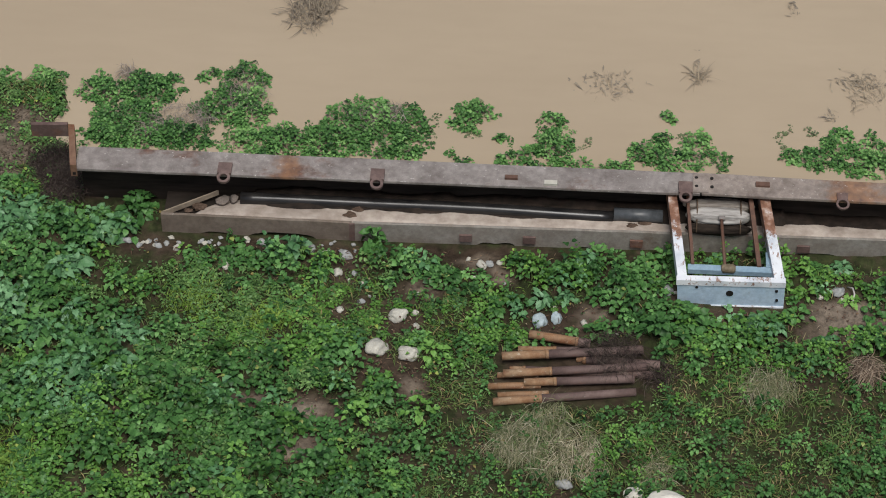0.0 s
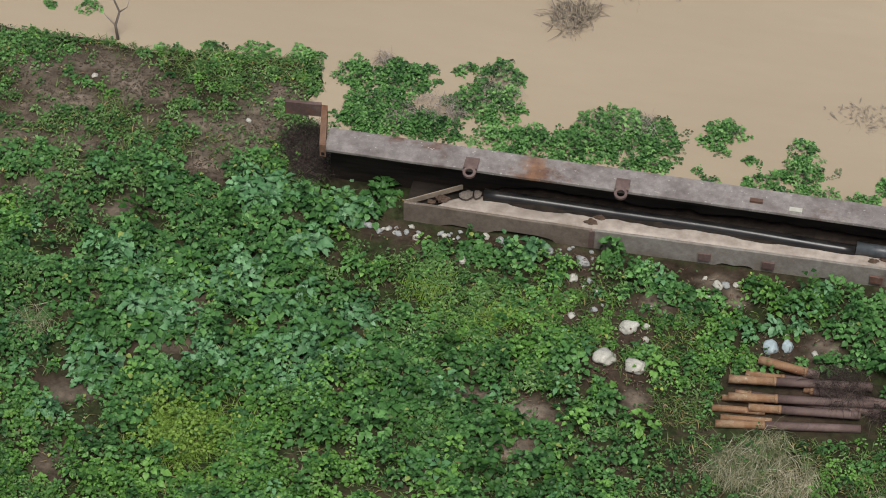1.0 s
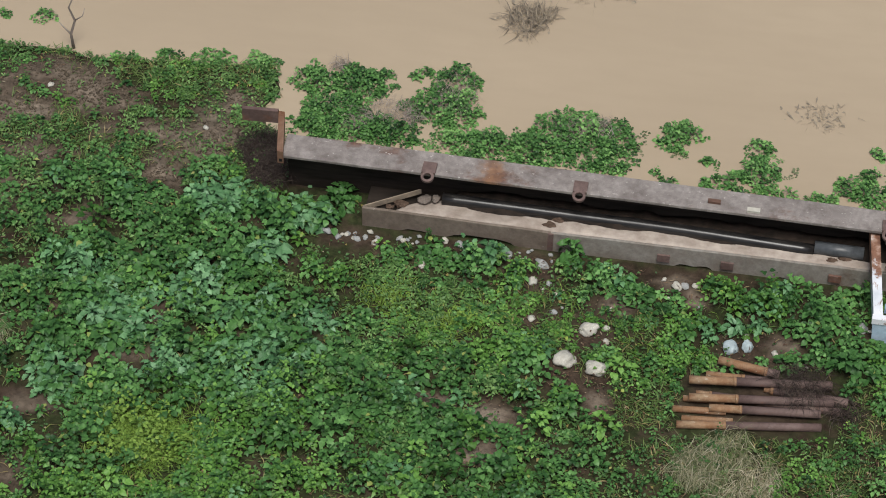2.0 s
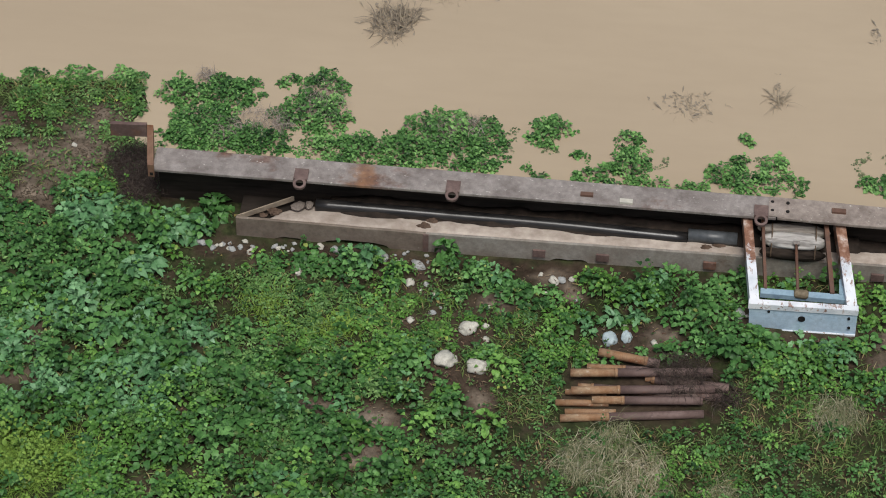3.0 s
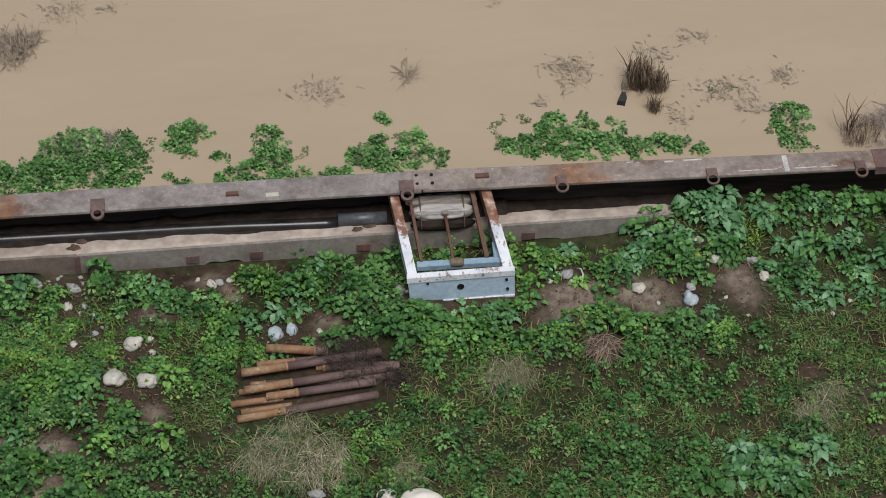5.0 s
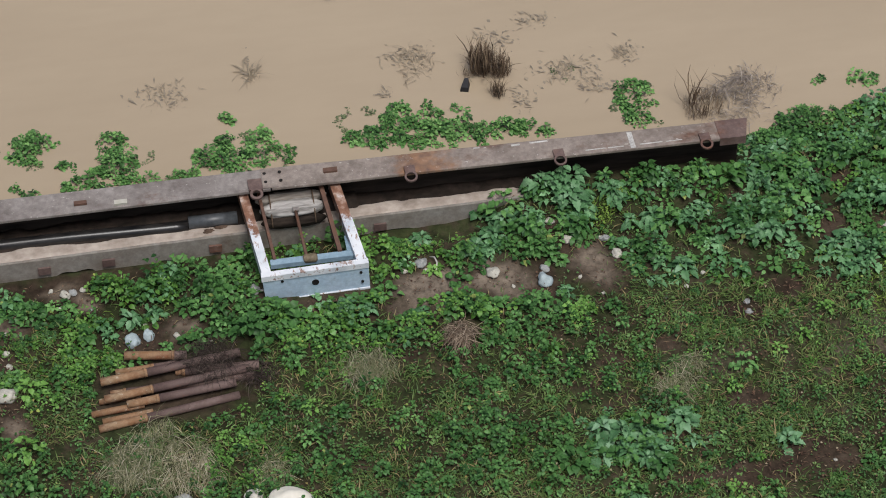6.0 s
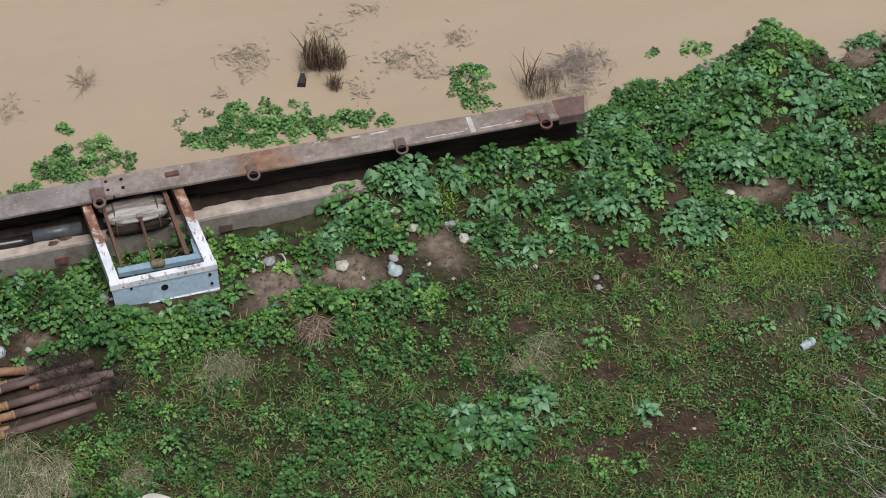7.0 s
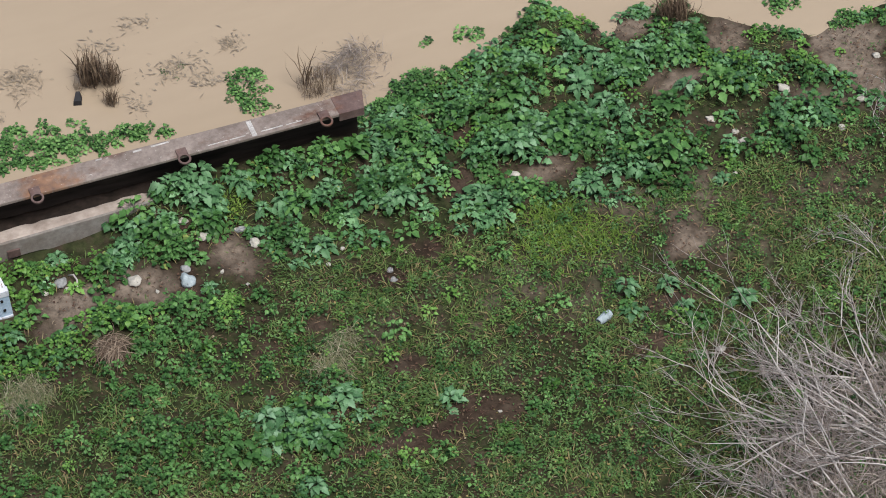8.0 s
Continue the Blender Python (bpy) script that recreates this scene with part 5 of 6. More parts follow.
def trough():
    t = thing("steel_trough", (-1.0, 0.1, 0.0), label="grey steel trough along the beam, filled with mud", category="trough")
    for x0, x1, y0, y1, m in ((-4.11, -2.6, 0.0, -0.012, BROWN_STEEL), (-2.592, 2.3, -0.012, 0.05, TROUGH_STEEL)):
        bm = bmesh.new()
        rows = []
        for x in np.linspace(x0, x1, int((x1 - x0) / 0.03)):
            y = y0 + (y1 - y0) * (x - x0) / (x1 - x0)
            worn = sum(h * math.exp(-(((x - at) / half) ** 4)) for at, half, h in HOLLOWS) + 0.012 * noise.noise((x * 7, 3.0, 0))
            foot, top = -0.16 + 0.13 * min(1, worn / 0.03) + max(0, worn), 0.169 + 0.004 * noise.noise((x * 4, 0, 0))
            rows.append([bm.verts.new(p) for p in ((x, y, foot), (x, y, 0.5 * (foot + top)), (x, y + 0.002, top - 0.006), (x, y + 0.007, top), (x, y + 0.022, top), (x, y + 0.024, foot))])
        for a, b in zip(rows, rows[1:]):
            for k in range(6):
                bm.faces.new((a[k], b[k], b[(k + 1) % 6], a[(k + 1) % 6]))
        bm.faces.new(rows[0][::-1])
        bm.faces.new(rows[-1])
        bmesh.ops.recalc_face_normals(bm, faces=bm.faces)
        part("front_wall", bm, m, t)
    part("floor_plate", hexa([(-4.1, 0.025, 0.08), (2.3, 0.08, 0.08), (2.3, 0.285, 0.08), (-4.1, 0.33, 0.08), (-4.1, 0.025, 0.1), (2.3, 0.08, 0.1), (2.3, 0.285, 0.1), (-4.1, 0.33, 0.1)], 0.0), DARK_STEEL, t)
    part("end_wall", hexa([(-4.108, 0.02, 0.130), (-4.090, 0.02, 0.130), (-3.678, 0.255, 0.155), (-3.692, 0.255, 0.155), (-4.108, 0.02, 0.178), (-4.090, 0.02, 0.178), (-3.678, 0.255, 0.205), (-3.692, 0.255, 0.205)], 0.003), STRAW_PLATE, t, "pale edge of the end plate")
    part("seam_strip", box(-2.62, -2.575, -0.022, -0.008, -0.02, 0.165, 0.003), PURPLE_RUST, t)
    for x in (-1.70, -1.20, -0.36, 0.95):
        y = -0.012 + 0.0127 * (x + 2.59)
        part("bracket", box(x - 0.05, x + 0.05, y - 0.02, y - 0.002, 0.02, 0.09, 0.004), PURPLE_RUST, t)


HOLLOWS = [(-3.70, 0.20, 0.030), (-3.15, 0.30, 0.050), (-1.5, 0.25, 0.030), (-0.7, 0.2, 0.025), (1.05, 0.25, 0.03), (1.95, 0.28, 0.10)]  # where the wall's foot has rotted away: at, half-width, height
CLODS = [(-2.62, 0.09, 0.05), (-2.56, 0.16, 0.04), (-0.40, 0.10, 0.045), (-0.30, 0.14, 0.05), (-3.82, 0.12, 0.05), (-3.9, 0.07, 0.03)]
STRAW_PLATE = plain_material("pale_scraped_edge", (0.24, 0.19, 0.14), (0.40, 0.33, 0.25), 25.0, 0.8)
trough()


def mud_bed():
    """Silt that fills the trough, sagging unevenly to the back."""
    xs, vs = np.linspace(-3.86, 2.28, 240), np.linspace(0, 1, 9)
    X, V = np.meshgrid(xs, vs)
    y0 = np.where(X < -2.59, 0.02, 0.014 + 0.0127 * (X + 2.59))
    edge = np.clip((X + 3.92) / 0.5, 0, 1)
    X = X + 0.30 * V * (1 - edge) + 0.06 * (fractal(V * 3, X, 1.5, 86) - 0.5) * (1 - edge)
    Y = y0 + V * (0.29 - y0)
    Z = 0.163 - 0.05 * V**2 + 0.025 * (fractal(X, Y * 3, 5.0, 81) - 0.5) * (0.3 + V) - 0.05 * (1 - edge) * V
    idx = np.arange(X.size).reshape(X.shape)
    q = np.stack([idx[:-1, :-1], idx[:-1, 1:], idx[1:, 1:], idx[1:, :-1]], -1).reshape(-1, 4)
    ob = tri_object("mud_bed", np.stack([X, Y, Z], -1).reshape(-1, 3), np.concatenate([q[:, [0, 1, 2]], q[:, [0, 2, 3]]]), MUD, (-1.0, 0.1, 0.1), smooth=True)
    mod = ob.modifiers.new("thickness", "SOLIDIFY")
    mod.thickness, mod.offset = 0.05, -1
    tagged(ob, "pale dried silt lying in the trough", "mud")


mud_bed()


for x, y, r in CLODS:
    bm = bmesh.new()
    bmesh.ops.create_icosphere(bm, subdivisions=3, radius=1)
    for v in bm.verts:
        v.co *= 1 + 0.45 * noise.noise(v.co * 1.6 + Vector((x * 9, y, 0))) + 0.22 * noise.noise(v.co * 4.0)
        v.co = Vector((x + v.co.x * r * 1.05, y + v.co.y * r * 0.8, 0.15 + v.co.z * r * 0.5))
    solid("mud_clod", bm, CLOD, (x, y, 0.15), label="rust-brown mud clod lying on the silt", category="mud", group="mud clods")


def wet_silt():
    """A dark ragged ridge of silt between the pale mud and the web, half over the pipe; its colour holds the recess's
    shade.
    """
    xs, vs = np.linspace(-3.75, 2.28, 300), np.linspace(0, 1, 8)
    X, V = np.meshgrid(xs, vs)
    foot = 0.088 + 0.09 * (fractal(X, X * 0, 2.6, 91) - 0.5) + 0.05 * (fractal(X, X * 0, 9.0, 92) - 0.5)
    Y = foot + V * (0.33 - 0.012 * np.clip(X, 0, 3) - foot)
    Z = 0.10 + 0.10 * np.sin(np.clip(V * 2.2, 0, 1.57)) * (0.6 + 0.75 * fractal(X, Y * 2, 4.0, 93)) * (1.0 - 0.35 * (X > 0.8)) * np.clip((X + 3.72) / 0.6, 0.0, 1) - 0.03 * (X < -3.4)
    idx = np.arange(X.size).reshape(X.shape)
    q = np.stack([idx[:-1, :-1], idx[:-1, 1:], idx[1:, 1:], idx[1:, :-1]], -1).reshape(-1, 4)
    ob = tri_object("wet_silt", np.stack([X, Y, Z], -1).reshape(-1, 3), np.concatenate([q[:, [0, 1, 2]], q[:, [0, 2, 3]]]), DARK_SILT, (-1.0, 0.2, 0.1), smooth=True)
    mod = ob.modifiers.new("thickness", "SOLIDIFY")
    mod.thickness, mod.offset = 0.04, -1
    tagged(ob, "silt heaped along the trough's back, darkened for the recess's shade", "mud")


# Silt taken down to near black, the shade behind the pale mud included.
DARK_SILT = plain_material("shade_dark_silt", (0.010, 0.008, 0.006), (0.045, 0.032, 0.025), 12.0, 0.8, 0.9, 0.15)
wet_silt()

pb = tube([(x, 0.212 + 0.010 * math.sin(2.1 * x) - 0.010 * (x + 2), 0.160 + 0.006 * math.sin(3.3 * x)) for x in np.linspace(-3.5, -0.55, 30)], [0.05] * 30, 14, 0.1)
solid("black_pipe", pb, BLACK_PIPE, (-2.0, 0.2, 0.15), label="long wet black plastic pipe lying in the trough", category="pipe")
pb = tube([(-0.545, 0.19, 0.19), (-0.16, 0.185, 0.19)], [0.052, 0.052], 16, 0.1)
solid("grey_pipe", pb, GREY_PIPE, (-0.35, 0.19, 0.15), label="short grey pipe end lying in the trough", category="pipe")


# ---- the painted frame ----
def painted_frame():
    f = thing("metal_frame", (0.35, -0.2, 0.0), label="pale blue and white painted steel frame, rusted at top", category="metal frame")

    def rail(x_near, x_far, w, name, m, y_near=-0.56, y_far=0.24, z_near=0.29, z_far=0.445, h=0.10):
        return part(name, hexa([(x_near, y_near, z_near - h), (x_near + w, y_near, z_near - h), (x_far + w, y_far, z_far - h), (x_far, y_far, z_far - h), (x_near, y_near, z_near), (x_near + w, y_near, z_near), (x_far + w, y_far, z_far), (x_far, y_far, z_far)], 0.006), m, f)

    rail(-0.050, -0.142, 0.072, "side_rail", RAIL_PAINT)
    rail(0.690, 0.572, 0.080, "side_rail", RAIL_PAINT)
    box_front = part("front_beam", hexa([(-0.035, -0.598, 0.02), (0.778, -0.590, 0.03), (0.778, -0.53, 0.03), (-0.035, -0.53, 0.02), (-0.055, -0.595, 0.275), (0.770, -0.588, 0.285), (0.770, -0.53, 0.285), (-0.055, -0.53, 0.275)], 0.012), BLUE_PAINT, f, "pale blue painted front beam")
    part("top_plate", hexa([(-0.06, -0.604, 0.242), (0.774, -0.596, 0.252), (0.772, -0.585, 0.280), (-0.058, -0.593, 0.270), (-0.06, -0.602, 0.294), (0.774, -0.594, 0.304), (0.772, -0.545, 0.309), (-0.058, -0.553, 0.299)], 0.008), RAIL_PAINT, f)
    part("bottom_lip", hexa([(-0.03, -0.612, 0.012), (0.776, -0.604, 0.022), (0.776, -0.55, 0.022), (-0.03, -0.55, 0.012), (-0.03, -0.612, 0.03), (0.776, -0.604, 0.04), (0.776, -0.55, 0.04), (-0.03, -0.55, 0.03)], 0.003), RAIL_PAINT, f)
    part("round_hole", tube([(0.355, -0.590, 0.165), (0.355, -0.6, 0.165)], [0.028, 0.028], 16, 0.008), DARK_HOLE, box_front, "dark round hole")
    for x, z in ((0.10, 0.22), (0.71, 0.21), (0.72, 0.11)):
        part("bolt_hole", tube([(x, -0.588, z), (x, -0.602, z)], [0.011, 0.011], 8), DARK_HOLE, box_front)
    cross = part("cross_bar", box(0.03, 0.68, -0.455, -0.395, 0.22, 0.265, 0.006), TEAL_PAINT, f, "grey-blue cross bar")
    part("bearing", tube([(0.285, -0.43, 0.268), (0.300, -0.43, 0.268), (0.380, -0.433, 0.268), (0.395, -0.433, 0.268)], [0.024, 0.036, 0.036, 0.024], 14, 0.01), BRONZE, cross, "rusted bearing block")
    rail(0.056, 0.010, 0.024, "inner_rail", RUST, -0.40, 0.22, 0.275, 0.40, 0.05)
    rail(0.560, 0.497, 0.034, "inner_rail", RUST, -0.40, 0.22, 0.28, 0.41, 0.05)
    part("push_rod", tube([(0.288, 0.03, 0.345), (0.312, -0.42, 0.285)], [0.013, 0.013], 10), RUST, f)
    part("rod_eye", tube([(0.265, 0.035, 0.35), (0.315, 0.035, 0.35)], [0.018, 0.018], 12), STEEL, f)
    part("gusset", box(0.63, 0.675, -0.40, -0.24, 0.25, 0.27, 0.003), TEAL_PAINT, f)
    for x in (-0.02, 0.73):
        part("foot", box(x - 0.03, x + 0.03, -0.58, -0.50, -0.06, 0.03, 0.005), RUST, f)


painted_frame()


def canvas_roll():
    """A squashed, tied roll of canvas: flattened bulges one over the other, creased along their length."""
    roll = thing("canvas_roll", (0.27, 0.12, 0.15), label="squashed dirty canvas roll tied inside the frame", category="canvas roll")
    for name, cy, cz, rx, ry, rz in (("fold", 0.205, 0.315, 0.285, 0.065, 0.05), ("fold", 0.105, 0.300, 0.262, 0.080, 0.065), ("fold", 0.04, 0.225, 0.26, 0.055, 0.05)):
        bm = bmesh.new()
        bmesh.ops.create_icosphere(bm, subdivisions=4, radius=1)
        for v in bm.verts:
            x, y, z = v.co
            flat = (1 - abs(x) ** 3.0)
            crease = 1 + 0.10 * math.sin(9 * y + 3 * noise.noise((x * 2, y * 3, cz * 9))) + 0.12 * noise.noise((x * 5, y * 5, z * 5 + cy * 7))
            v.co = (0.272 + math.copysign(abs(x) ** 0.7, x) * rx, cy + y * ry * (0.55 + 0.45 * flat) * crease, cz + z * rz * crease)
        for face in bm.faces:
            face.smooth = True
        part(name, bm, TAN_CLOTH if cy > 0.2 else CLOTH if cz > 0.26 else DARK_CLOTH, roll)
    for x in (0.10, 0.44):
        part("strap", tube([(x, 0.27, 0.32), (x, 0.22, 0.372), (x, 0.115, 0.372), (x, 0.04, 0.30), (x, -0.02, 0.235)], [0.006] * 5, 6), DEAD_MAT, roll)


canvas_roll()


# ---- the stack of rusty pipes ----
def rusty_pipe(a, b, r, collar, thin):
    """A pipe whose near end is a slimmer orange length, pushed into a darker sleeve."""
    a, b = Vector(a), Vector(b)
    r *= 0.87
    p = thing("rusty_pipe", (a + b) / 2, label="rusty steel pipe, orange at one end, in a heap", category="pipe", group="heap of pipes")
    c = a.lerp(b, collar)
    part("pipe_end", tube([a, c + (b - a).normalized() * 0.02], [r * thin, r * thin], 14, 0.08), ORANGE_RUST, p, "orange rusted pipe end")
    if collar < 0.99:
        part("sleeve", tube([c, c.lerp(b, 0.3), c.lerp(b, 0.7), b], [r, r * 0.98, r * 0.99, r], 14, 0.08), PURPLE_RUST, p, "purple-brown rusted sleeve")
        part("collar", tube([c - (b - a).normalized() * 0.012, c + (b - a).normalized() * 0.012], [r * 1.05, r * 1.05], 14), ORANGE_RUST, p)


for a, b, r, collar, thin in (
    ((-1.41, -1.70, 0.045), (-0.349, -1.545, 0.05), 0.037, 0.33, 0.95),
    ((-1.455, -1.545, 0.04), (-1.08, -1.515, 0.045), 0.031, 1.0, 1.0),
    ((-1.186, -1.52, 0.075), (-0.363, -1.445, 0.085), 0.037, 0.28, 0.97),
    ((-1.379, -1.625, 0.035), (-1.02, -1.59, 0.035), 0.030, 1.0, 1.0),
    ((-1.346, -1.45, 0.085), (-0.276, -1.32, 0.09), 0.038, 0.33, 0.97),
    ((-1.39, -1.43, 0.04), (-1.10, -1.41, 0.045), 0.028, 1.0, 1.0),
    ((-1.363, -1.275, 0.085), (-0.30, -1.16, 0.10), 0.039, 0.32, 0.97),
    ((-1.244, -1.165, 0.05), (-0.78, -1.15, 0.05), 0.031, 0.6, 0.97),
    ((-1.164, -1.04, 0.09), (-0.70, -1.10, 0.075), 0.041, 0.78, 0.97),
    ((-0.75, -1.23, 0.04), (-0.17, -1.275, 0.06), 0.040, 0.02, 0.9),
    ((-1.30, -1.36, 0.035), (-0.22, -1.36, 0.04), 0.036, 0.1, 0.9),
):
    rusty_pipe(a, b, r, collar, thin)
tuft("dead_grass_wisp", -0.52, -1.19, 0.115, 0.20, 0.14, 900, WISP_MAT, 0.0, 600, "dark dry grass lying over the pipe heap", "dry grass", "", 0.0, 0.7)
tuft("dead_grass_wisp", -0.20, -1.33, 0.05, 0.11, 0.11, 520, WISP_MAT, 0.1, 601, "dark dry grass lying over the pipe heap", "dry grass")

# roots and dead stems under the beam's west end
tuft("dead_root_mass", -4.96, 0.40, 0.06, 0.19, 0.085, 2400, WISP_MAT, 0.5, 610, "dark tangled dead roots under the beam's end", "roots")
tuft("dead_root_mass", -5.04, 0.64, 0.03, 0.20, 0.085, 2400, WISP_MAT, 0.5, 611, "dark tangled dead roots under the beam's end", "roots")


def soil_crumbs():
    """Small lumps of earth on the bare soil."""
    g = np.random.default_rng(620)
    x, y = g.uniform(-7.9, -5.2, 14000), g.uniform(0.0, 1.6, 14000)
    bare = within(x, y, WORN + BARE, 1.2) * fractal(x, y, 3.0, 41)
    keep = (g.random(14000) < 1.3 * bare) & (off_shore(x, y) < -0.05)
    x, y = x[keep], y[keep]
    n = len(x)
    r = 0.006 + 0.014 * g.random(n) ** 2.5
    shape = np.array([(1, 0, 0), (0, 1, 0), (-1, 0, 0), (0, -1, 0), (0, 0, 0.8), (0, 0, -0.8)], float)
    sides = np.array([(0, 1, 4), (1, 2, 4), (2, 3, 4), (3, 0, 4), (1, 0, 5), (2, 1, 5), (3, 2, 5), (0, 3, 5)])
    v = shape[None] * r[:, None, None] * g.uniform(0.6, 1.3, (n, 6, 1)) + np.stack([x, y, land(x, y) + 0.003], -1)[:, None]
    f = sides[None] + 6 * np.arange(n)[:, None, None]
    tagged(tri_object("soil_crumbs", v.reshape(-1, 3), f.reshape(-1, 3), CRUMB), "small brown crumbs of earth on bare soil", "soil", kind="stuff")


soil_crumbs()


# ---- stones ----
def stone(seed, material, label):
    bm = bmesh.new()
    bmesh.ops.create_icosphere(bm, subdivisions=3, radius=1)
    for v in bm.verts:
        q = v.co + Vector((seed * 3.7, seed, 0))
        v.co *= 1 + 0.44 * noise.noise(q * 1.1) + 0.15 * noise.noise(q * 2.7)
        v.co.z *= 0.55
        v.co += Vector((0.12 * noise.noise(q * 1.7), 0.16 * noise.noise(q * 1.5 + Vector((5, 5, 5))), 0))
        v.co.y *= 0.78
    for face in bm.faces:
        face.smooth = True
    return solid("stone", bm, material, label=label, category="stone", group="stones on the bank")


PALE, GREY, BLUE = "rounded cream river stone lying on the bank", "rounded grey river stone lying on bare soil", "bluish white smooth stone among the weeds"
stones = {k: [stone(10 * n + j, m, lab) for j in range(3)] for n, (k, m, lab) in enumerate((("p", STONE_PALE, PALE), ("g", STONE_GREY, GREY), ("b", STONE_BLUE, BLUE)))}
first = {k: set() for k in stones}
laid = {k: 0 for k in stones}


def lay(spots, kinds, seed):
    g = np.random.default_rng(seed)
    for n, (x, y, r) in enumerate(spots):
        k = kinds[n % len(kinds)]
        j = laid[k] % 3
        laid[k] += 1
        proto = stones[k][j]
        m = pose(x, y, float(land(x, y)) + 0.33 * r, g.normal(0, 8), g.normal(0, 8), g.random() * 360)
        if j not in first[k]:
            first[k].add(j)
            ob = proto
            ob.matrix_basis = m
        else:
            ob = copy_thing(proto, m)
        ob.scale = (r, r, r)


lay([(x, y, r * (0.95 if r > 0.06 else 0.92)) for x, y, r in STONES_WEST + FOOT_STONES], "pppgpgpggpgpgpggpggpgpgg", 1)
lay([(x, y, r * 0.9) for x, y, r in STONES_MID], "bbpgpppgppp", 2)
lay(STONES_FRAME, "pgbgpppp", 3)
lay(STONES_EAST, "gppppppppggpppppp", 4)
pg = np.random.default_rng(77)
lay([(float(x), float(y), float(r)) for x, y, r in zip(pg.uniform(-4.5, -2.3, 24), pg.normal(-0.10, 0.04, 24), pg.uniform(0.010, 0.024, 24))], "pggp", 6)
lay([(float(x), float(y), float(r)) for x, y, r in zip(pg.uniform(-2.9, 3.4, 34), pg.uniform(-1.1, -0.2, 34), pg.uniform(0.010, 0.022, 34))], "ppgp", 7)
for k, (x, y, r) in enumerate(((-3.64, 0.19, 0.055), (-3.55, 0.215, 0.04))):
    muddy = stone(91 + k, MUDDY_STONE, "mud-coated flat stone lying in the trough")
    muddy.matrix_basis, muddy.scale = pose(x, y, 0.165, 0, 0, 20 + 70 * k), (r, r, 0.7 * r)
for x, y, r in [(-0.36, -2.49, 0.071), (-0.12, -2.56, 0.186)]:
    bm = bmesh.new()
    bmesh.ops.create_icosphere(bm, subdivisions=4, radius=1)
    for v in bm.verts:
        v.co *= 1 + 0.2 * noise.noise(v.co * 1.1 + Vector((r * 60, 0, 0))) + 0.05 * noise.noise(v.co * 3)
        v.co = Vector((x + v.co.x * r, y - 0.72 * r + v.co.y * r * 0.8, float(land(x, y)) + 0.3 * r + v.co.z * r * 0.7))
    for face in bm.faces:
        face.smooth = True
    solid("boulder", bm, BOULDER, (x, y, 0), label="smooth cream boulder half sunk in the grass", category="boulder", group="boulders")

# a dead branch that stands in the shallows
db = tube([(-6.93, 1.66, WATER_Z - 0.03), (-6.95, 1.68, 0.10), (-6.91, 1.70, 0.24), (-6.96, 1.72, 0.36), (-6.90, 1.74, 0.50)], [0.014, 0.012, 0.010, 0.008, 0.004], 7)
tube([(-6.95, 1.68, 0.10), (-7.02, 1.70, 0.16), (-7.05, 1.69, 0.22)], [0.008, 0.006, 0.003], 5, 0.0, db)
tube([(-6.91, 1.70, 0.24), (-6.84, 1.70, 0.30), (-6.82, 1.72, 0.37)], [0.007, 0.005, 0.003], 5, 0.0, db)
solid("dead_branch", db, DRIFT_STEM, (-6.93, 1.66, WATER_Z), label="thin grey dead branch standing in the shallows", category="branch")

# a crushed white cup in the grass
cup = thing("white_cup", (4.93, -2.35, float(land(4.93, -2.35))), label="crushed white foam cup lying in the grass", category="cup")
cz = float(land(4.93, -2.35)) + 0.035
part("cup_body", tube([(4.885, -2.370, cz), (4.905, -2.361, cz), (4.945, -2.343, cz), (4.968, -2.333, cz)], [0.029, 0.032, 0.037, 0.039], 16, 0.04), FOAM, cup)
part("rim", tube([(4.966, -2.334, cz), (4.973, -2.331, cz)], [0.042, 0.042], 16, 0.04), FOAM, cup)

# a scrap of black rubber by the reeds
g0 = hexa([(1.86, 1.58, WATER_Z - 0.01), (1.93, 1.56, WATER_Z - 0.01), (1.96, 1.66, WATER_Z), (1.90, 1.67, WATER_Z), (1.87, 1.59, 0.0), (1.93, 1.57, 0.0), (1.945, 1.66, 0.03), (1.915, 1.67, 0.03)], 0.008)
solid("rubber_scrap", g0, BLACK_RUBBER, (1.9, 1.6, WATER_Z), label="black rubber scrap floating by dead reeds", category="debris")


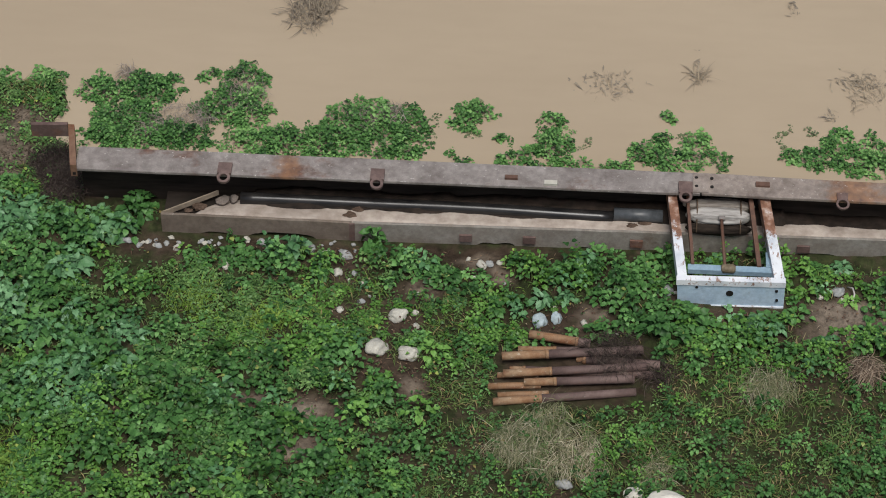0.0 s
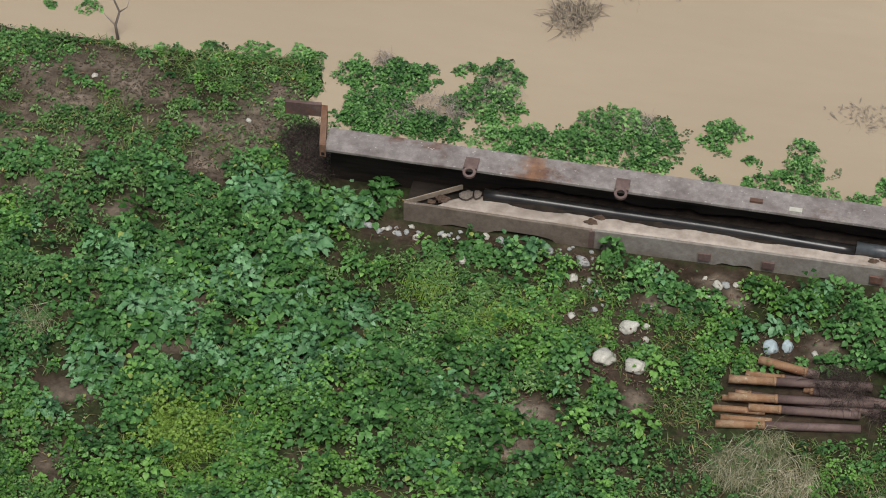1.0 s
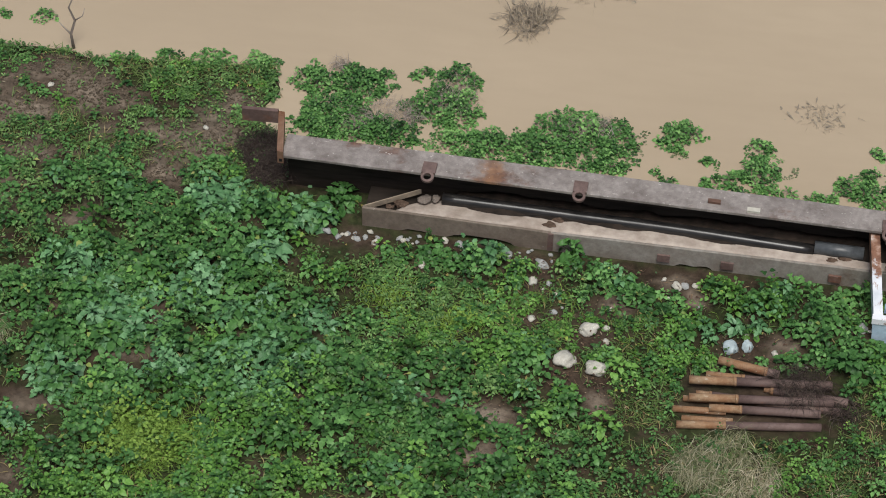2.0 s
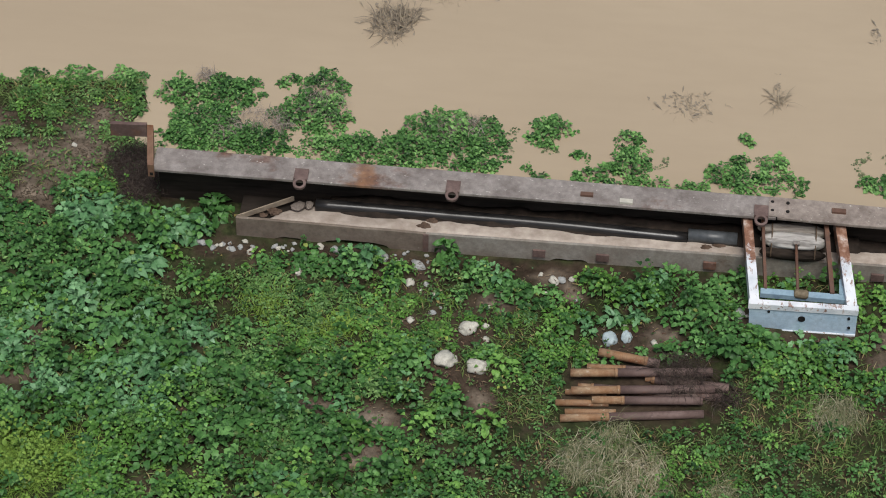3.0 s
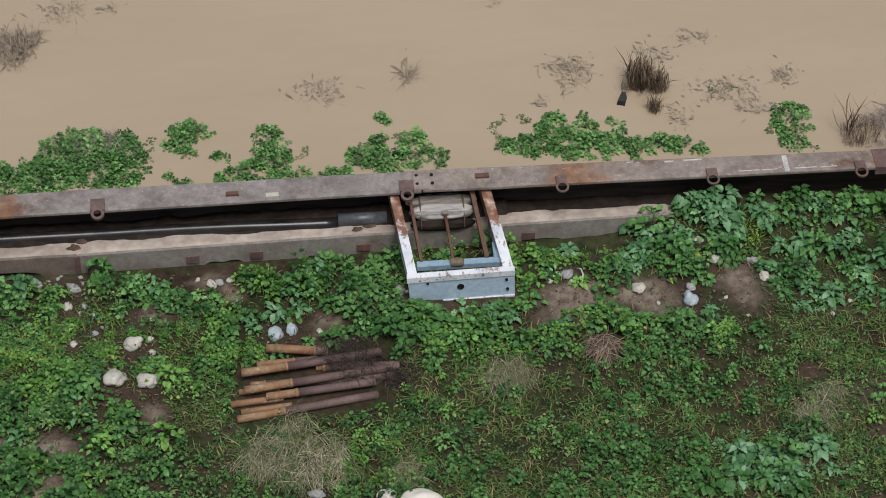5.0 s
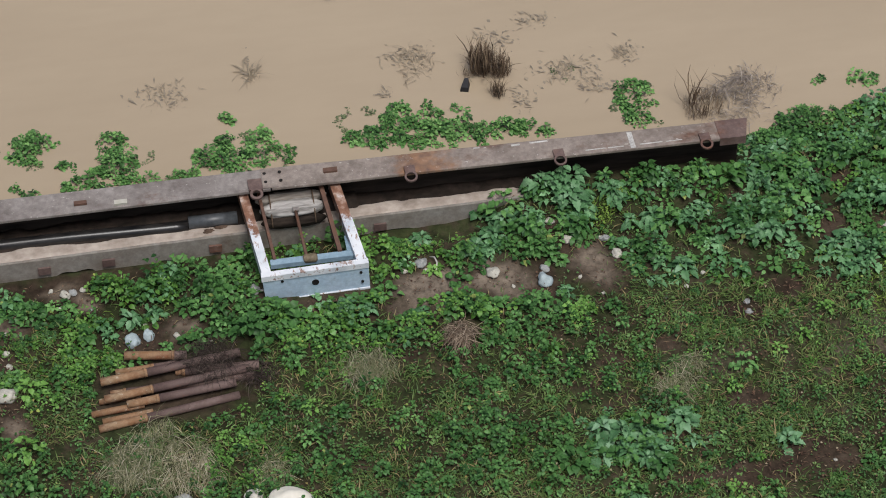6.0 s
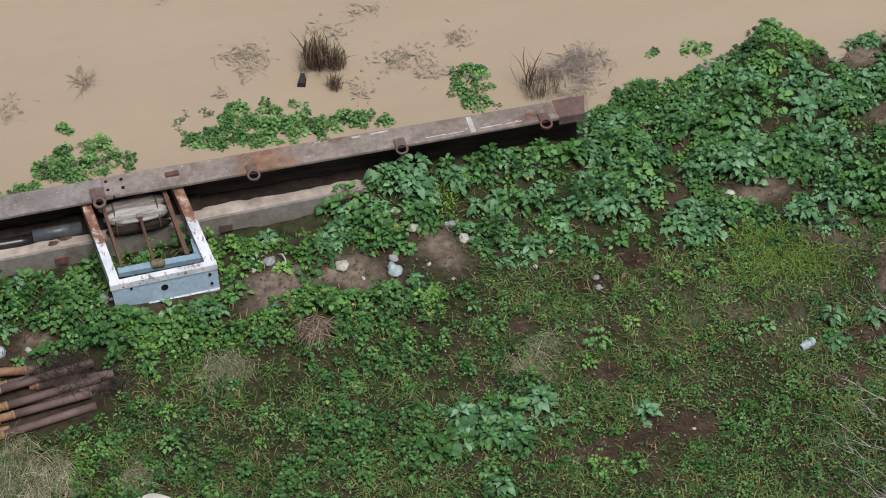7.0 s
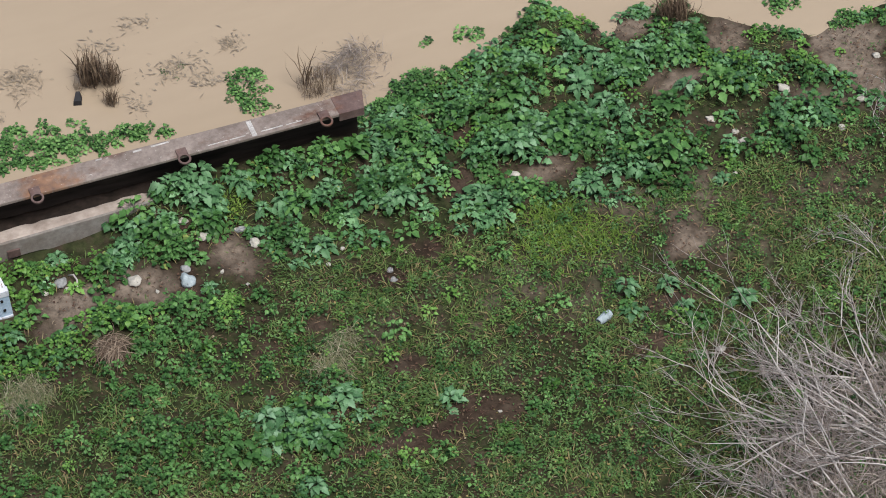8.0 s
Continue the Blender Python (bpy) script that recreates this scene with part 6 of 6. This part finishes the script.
# ---- bare shrubs ----
def bare_shrub(x, y, stems, reach, rise, turn_from, turn_to, seed, label, thick=0.0105):
    g = np.random.default_rng(seed)
    z = float(land(x, y))
    shrub = thing("bare_shrub", (x, y, z), label=label, category="shrub", group="bare shrubs")
    twigs = bmesh.new()

    def grow(start, way, length, r, level, bm):
        n = 5
        pts, p, d = [start], Vector(start), Vector(way)
        for _ in range(n):
            d = (d + Vector(g.normal(0, 0.14, 3)) + Vector((0, 0, 0.01))).normalized()
            p = p + d * (length / n)
            p.z = max(p.z, z + 0.03)
            pts.append(p.copy())
        tube(pts, [r * (1 - 0.75 * k / n) for k in range(n + 1)], 5 if level == 0 else 3, 0.0, bm)
        if level < 3:
            for _ in range(int(g.integers(3, 6)) if level < 2 else 2):
                k = int(g.integers(1, n + 1))
                side = (d + Vector(g.normal(0, 0.42, 3) * (1, 1, 0.6))).normalized()
                grow(pts[k], side, length * g.uniform(0.35, 0.7), max(r * 0.55, 0.0020), level + 1, twigs)

    for s in range(stems):
        a = radians(turn_from + (turn_to - turn_from) * (s + g.random()) / stems)
        way = Vector((math.cos(a), math.sin(a), rise * g.uniform(0.2, 1.3))).normalized()
        bm = bmesh.new()
        grow(Vector((x + g.normal(0, 0.06), y + g.normal(0, 0.06), z - 0.02)), way, reach * g.uniform(0.6, 1.1), thick, 0, bm)
        part("stem", bm, LIMB_MAT, shrub, "pale weathered stem")
    part("crown", twigs, TWIG_MAT, shrub, "fine pale grey leafless twigs")


SHRUB = "pale grey leafless shrub with a tangle of fine twigs"
for k, (x, y, stems, reach, rise, a, b) in enumerate(((6.08, -3.97, 12, 1.12, 0.20, 105, 190), (6.45, -4.15, 12, 0.95, 0.28, 95, 195), (5.85, -4.7, 14, 1.05, 0.25, 90, 185), (6.65, -4.6, 10, 0.95, 0.4, 85, 180), (6.62, -3.75, 7, 0.72, 0.30, 95, 170))):
    bare_shrub(x, y, stems, reach, rise, a, b, 700 + k, SHRUB)
for k, (x, y, stems, reach, a, b) in enumerate(((7.27, -2.6, 3, 0.48, 95, 150), (7.92, -1.30, 2, 0.50, 80, 105), (6.35, -2.95, 3, 0.34, 85, 165))):
    bare_shrub(x, y, stems, reach, 0.35, a, b, 710 + k, "thin pale leafless shrub on the bank", 0.005)

# sticks on the ground
db = tube([(5.02, -2.74, 0.02), (5.16, -2.71, 0.05), (5.30, -2.70, 0.055), (5.43, -2.69, 0.03)], [0.009, 0.010, 0.009, 0.006], 7)
solid("dead_stick", db, DEAD_MAT, (5.2, -2.71, 0.0), label="brown dead stick lying on dark soil", category="stick", group="sticks")
zs = float(land(1.30, -0.45))
db = tube([(1.28, -0.36, zs + 0.02), (1.315, -0.40, zs + 0.05), (1.325, -0.46, zs + 0.05), (1.31, -0.52, zs + 0.015)], [0.005, 0.007, 0.007, 0.005], 7)
solid("bent_stalk", db, LIMB_MAT, (1.3, -0.45, zs), label="pale bent stalk lying beside a stone", category="stick", group="sticks")
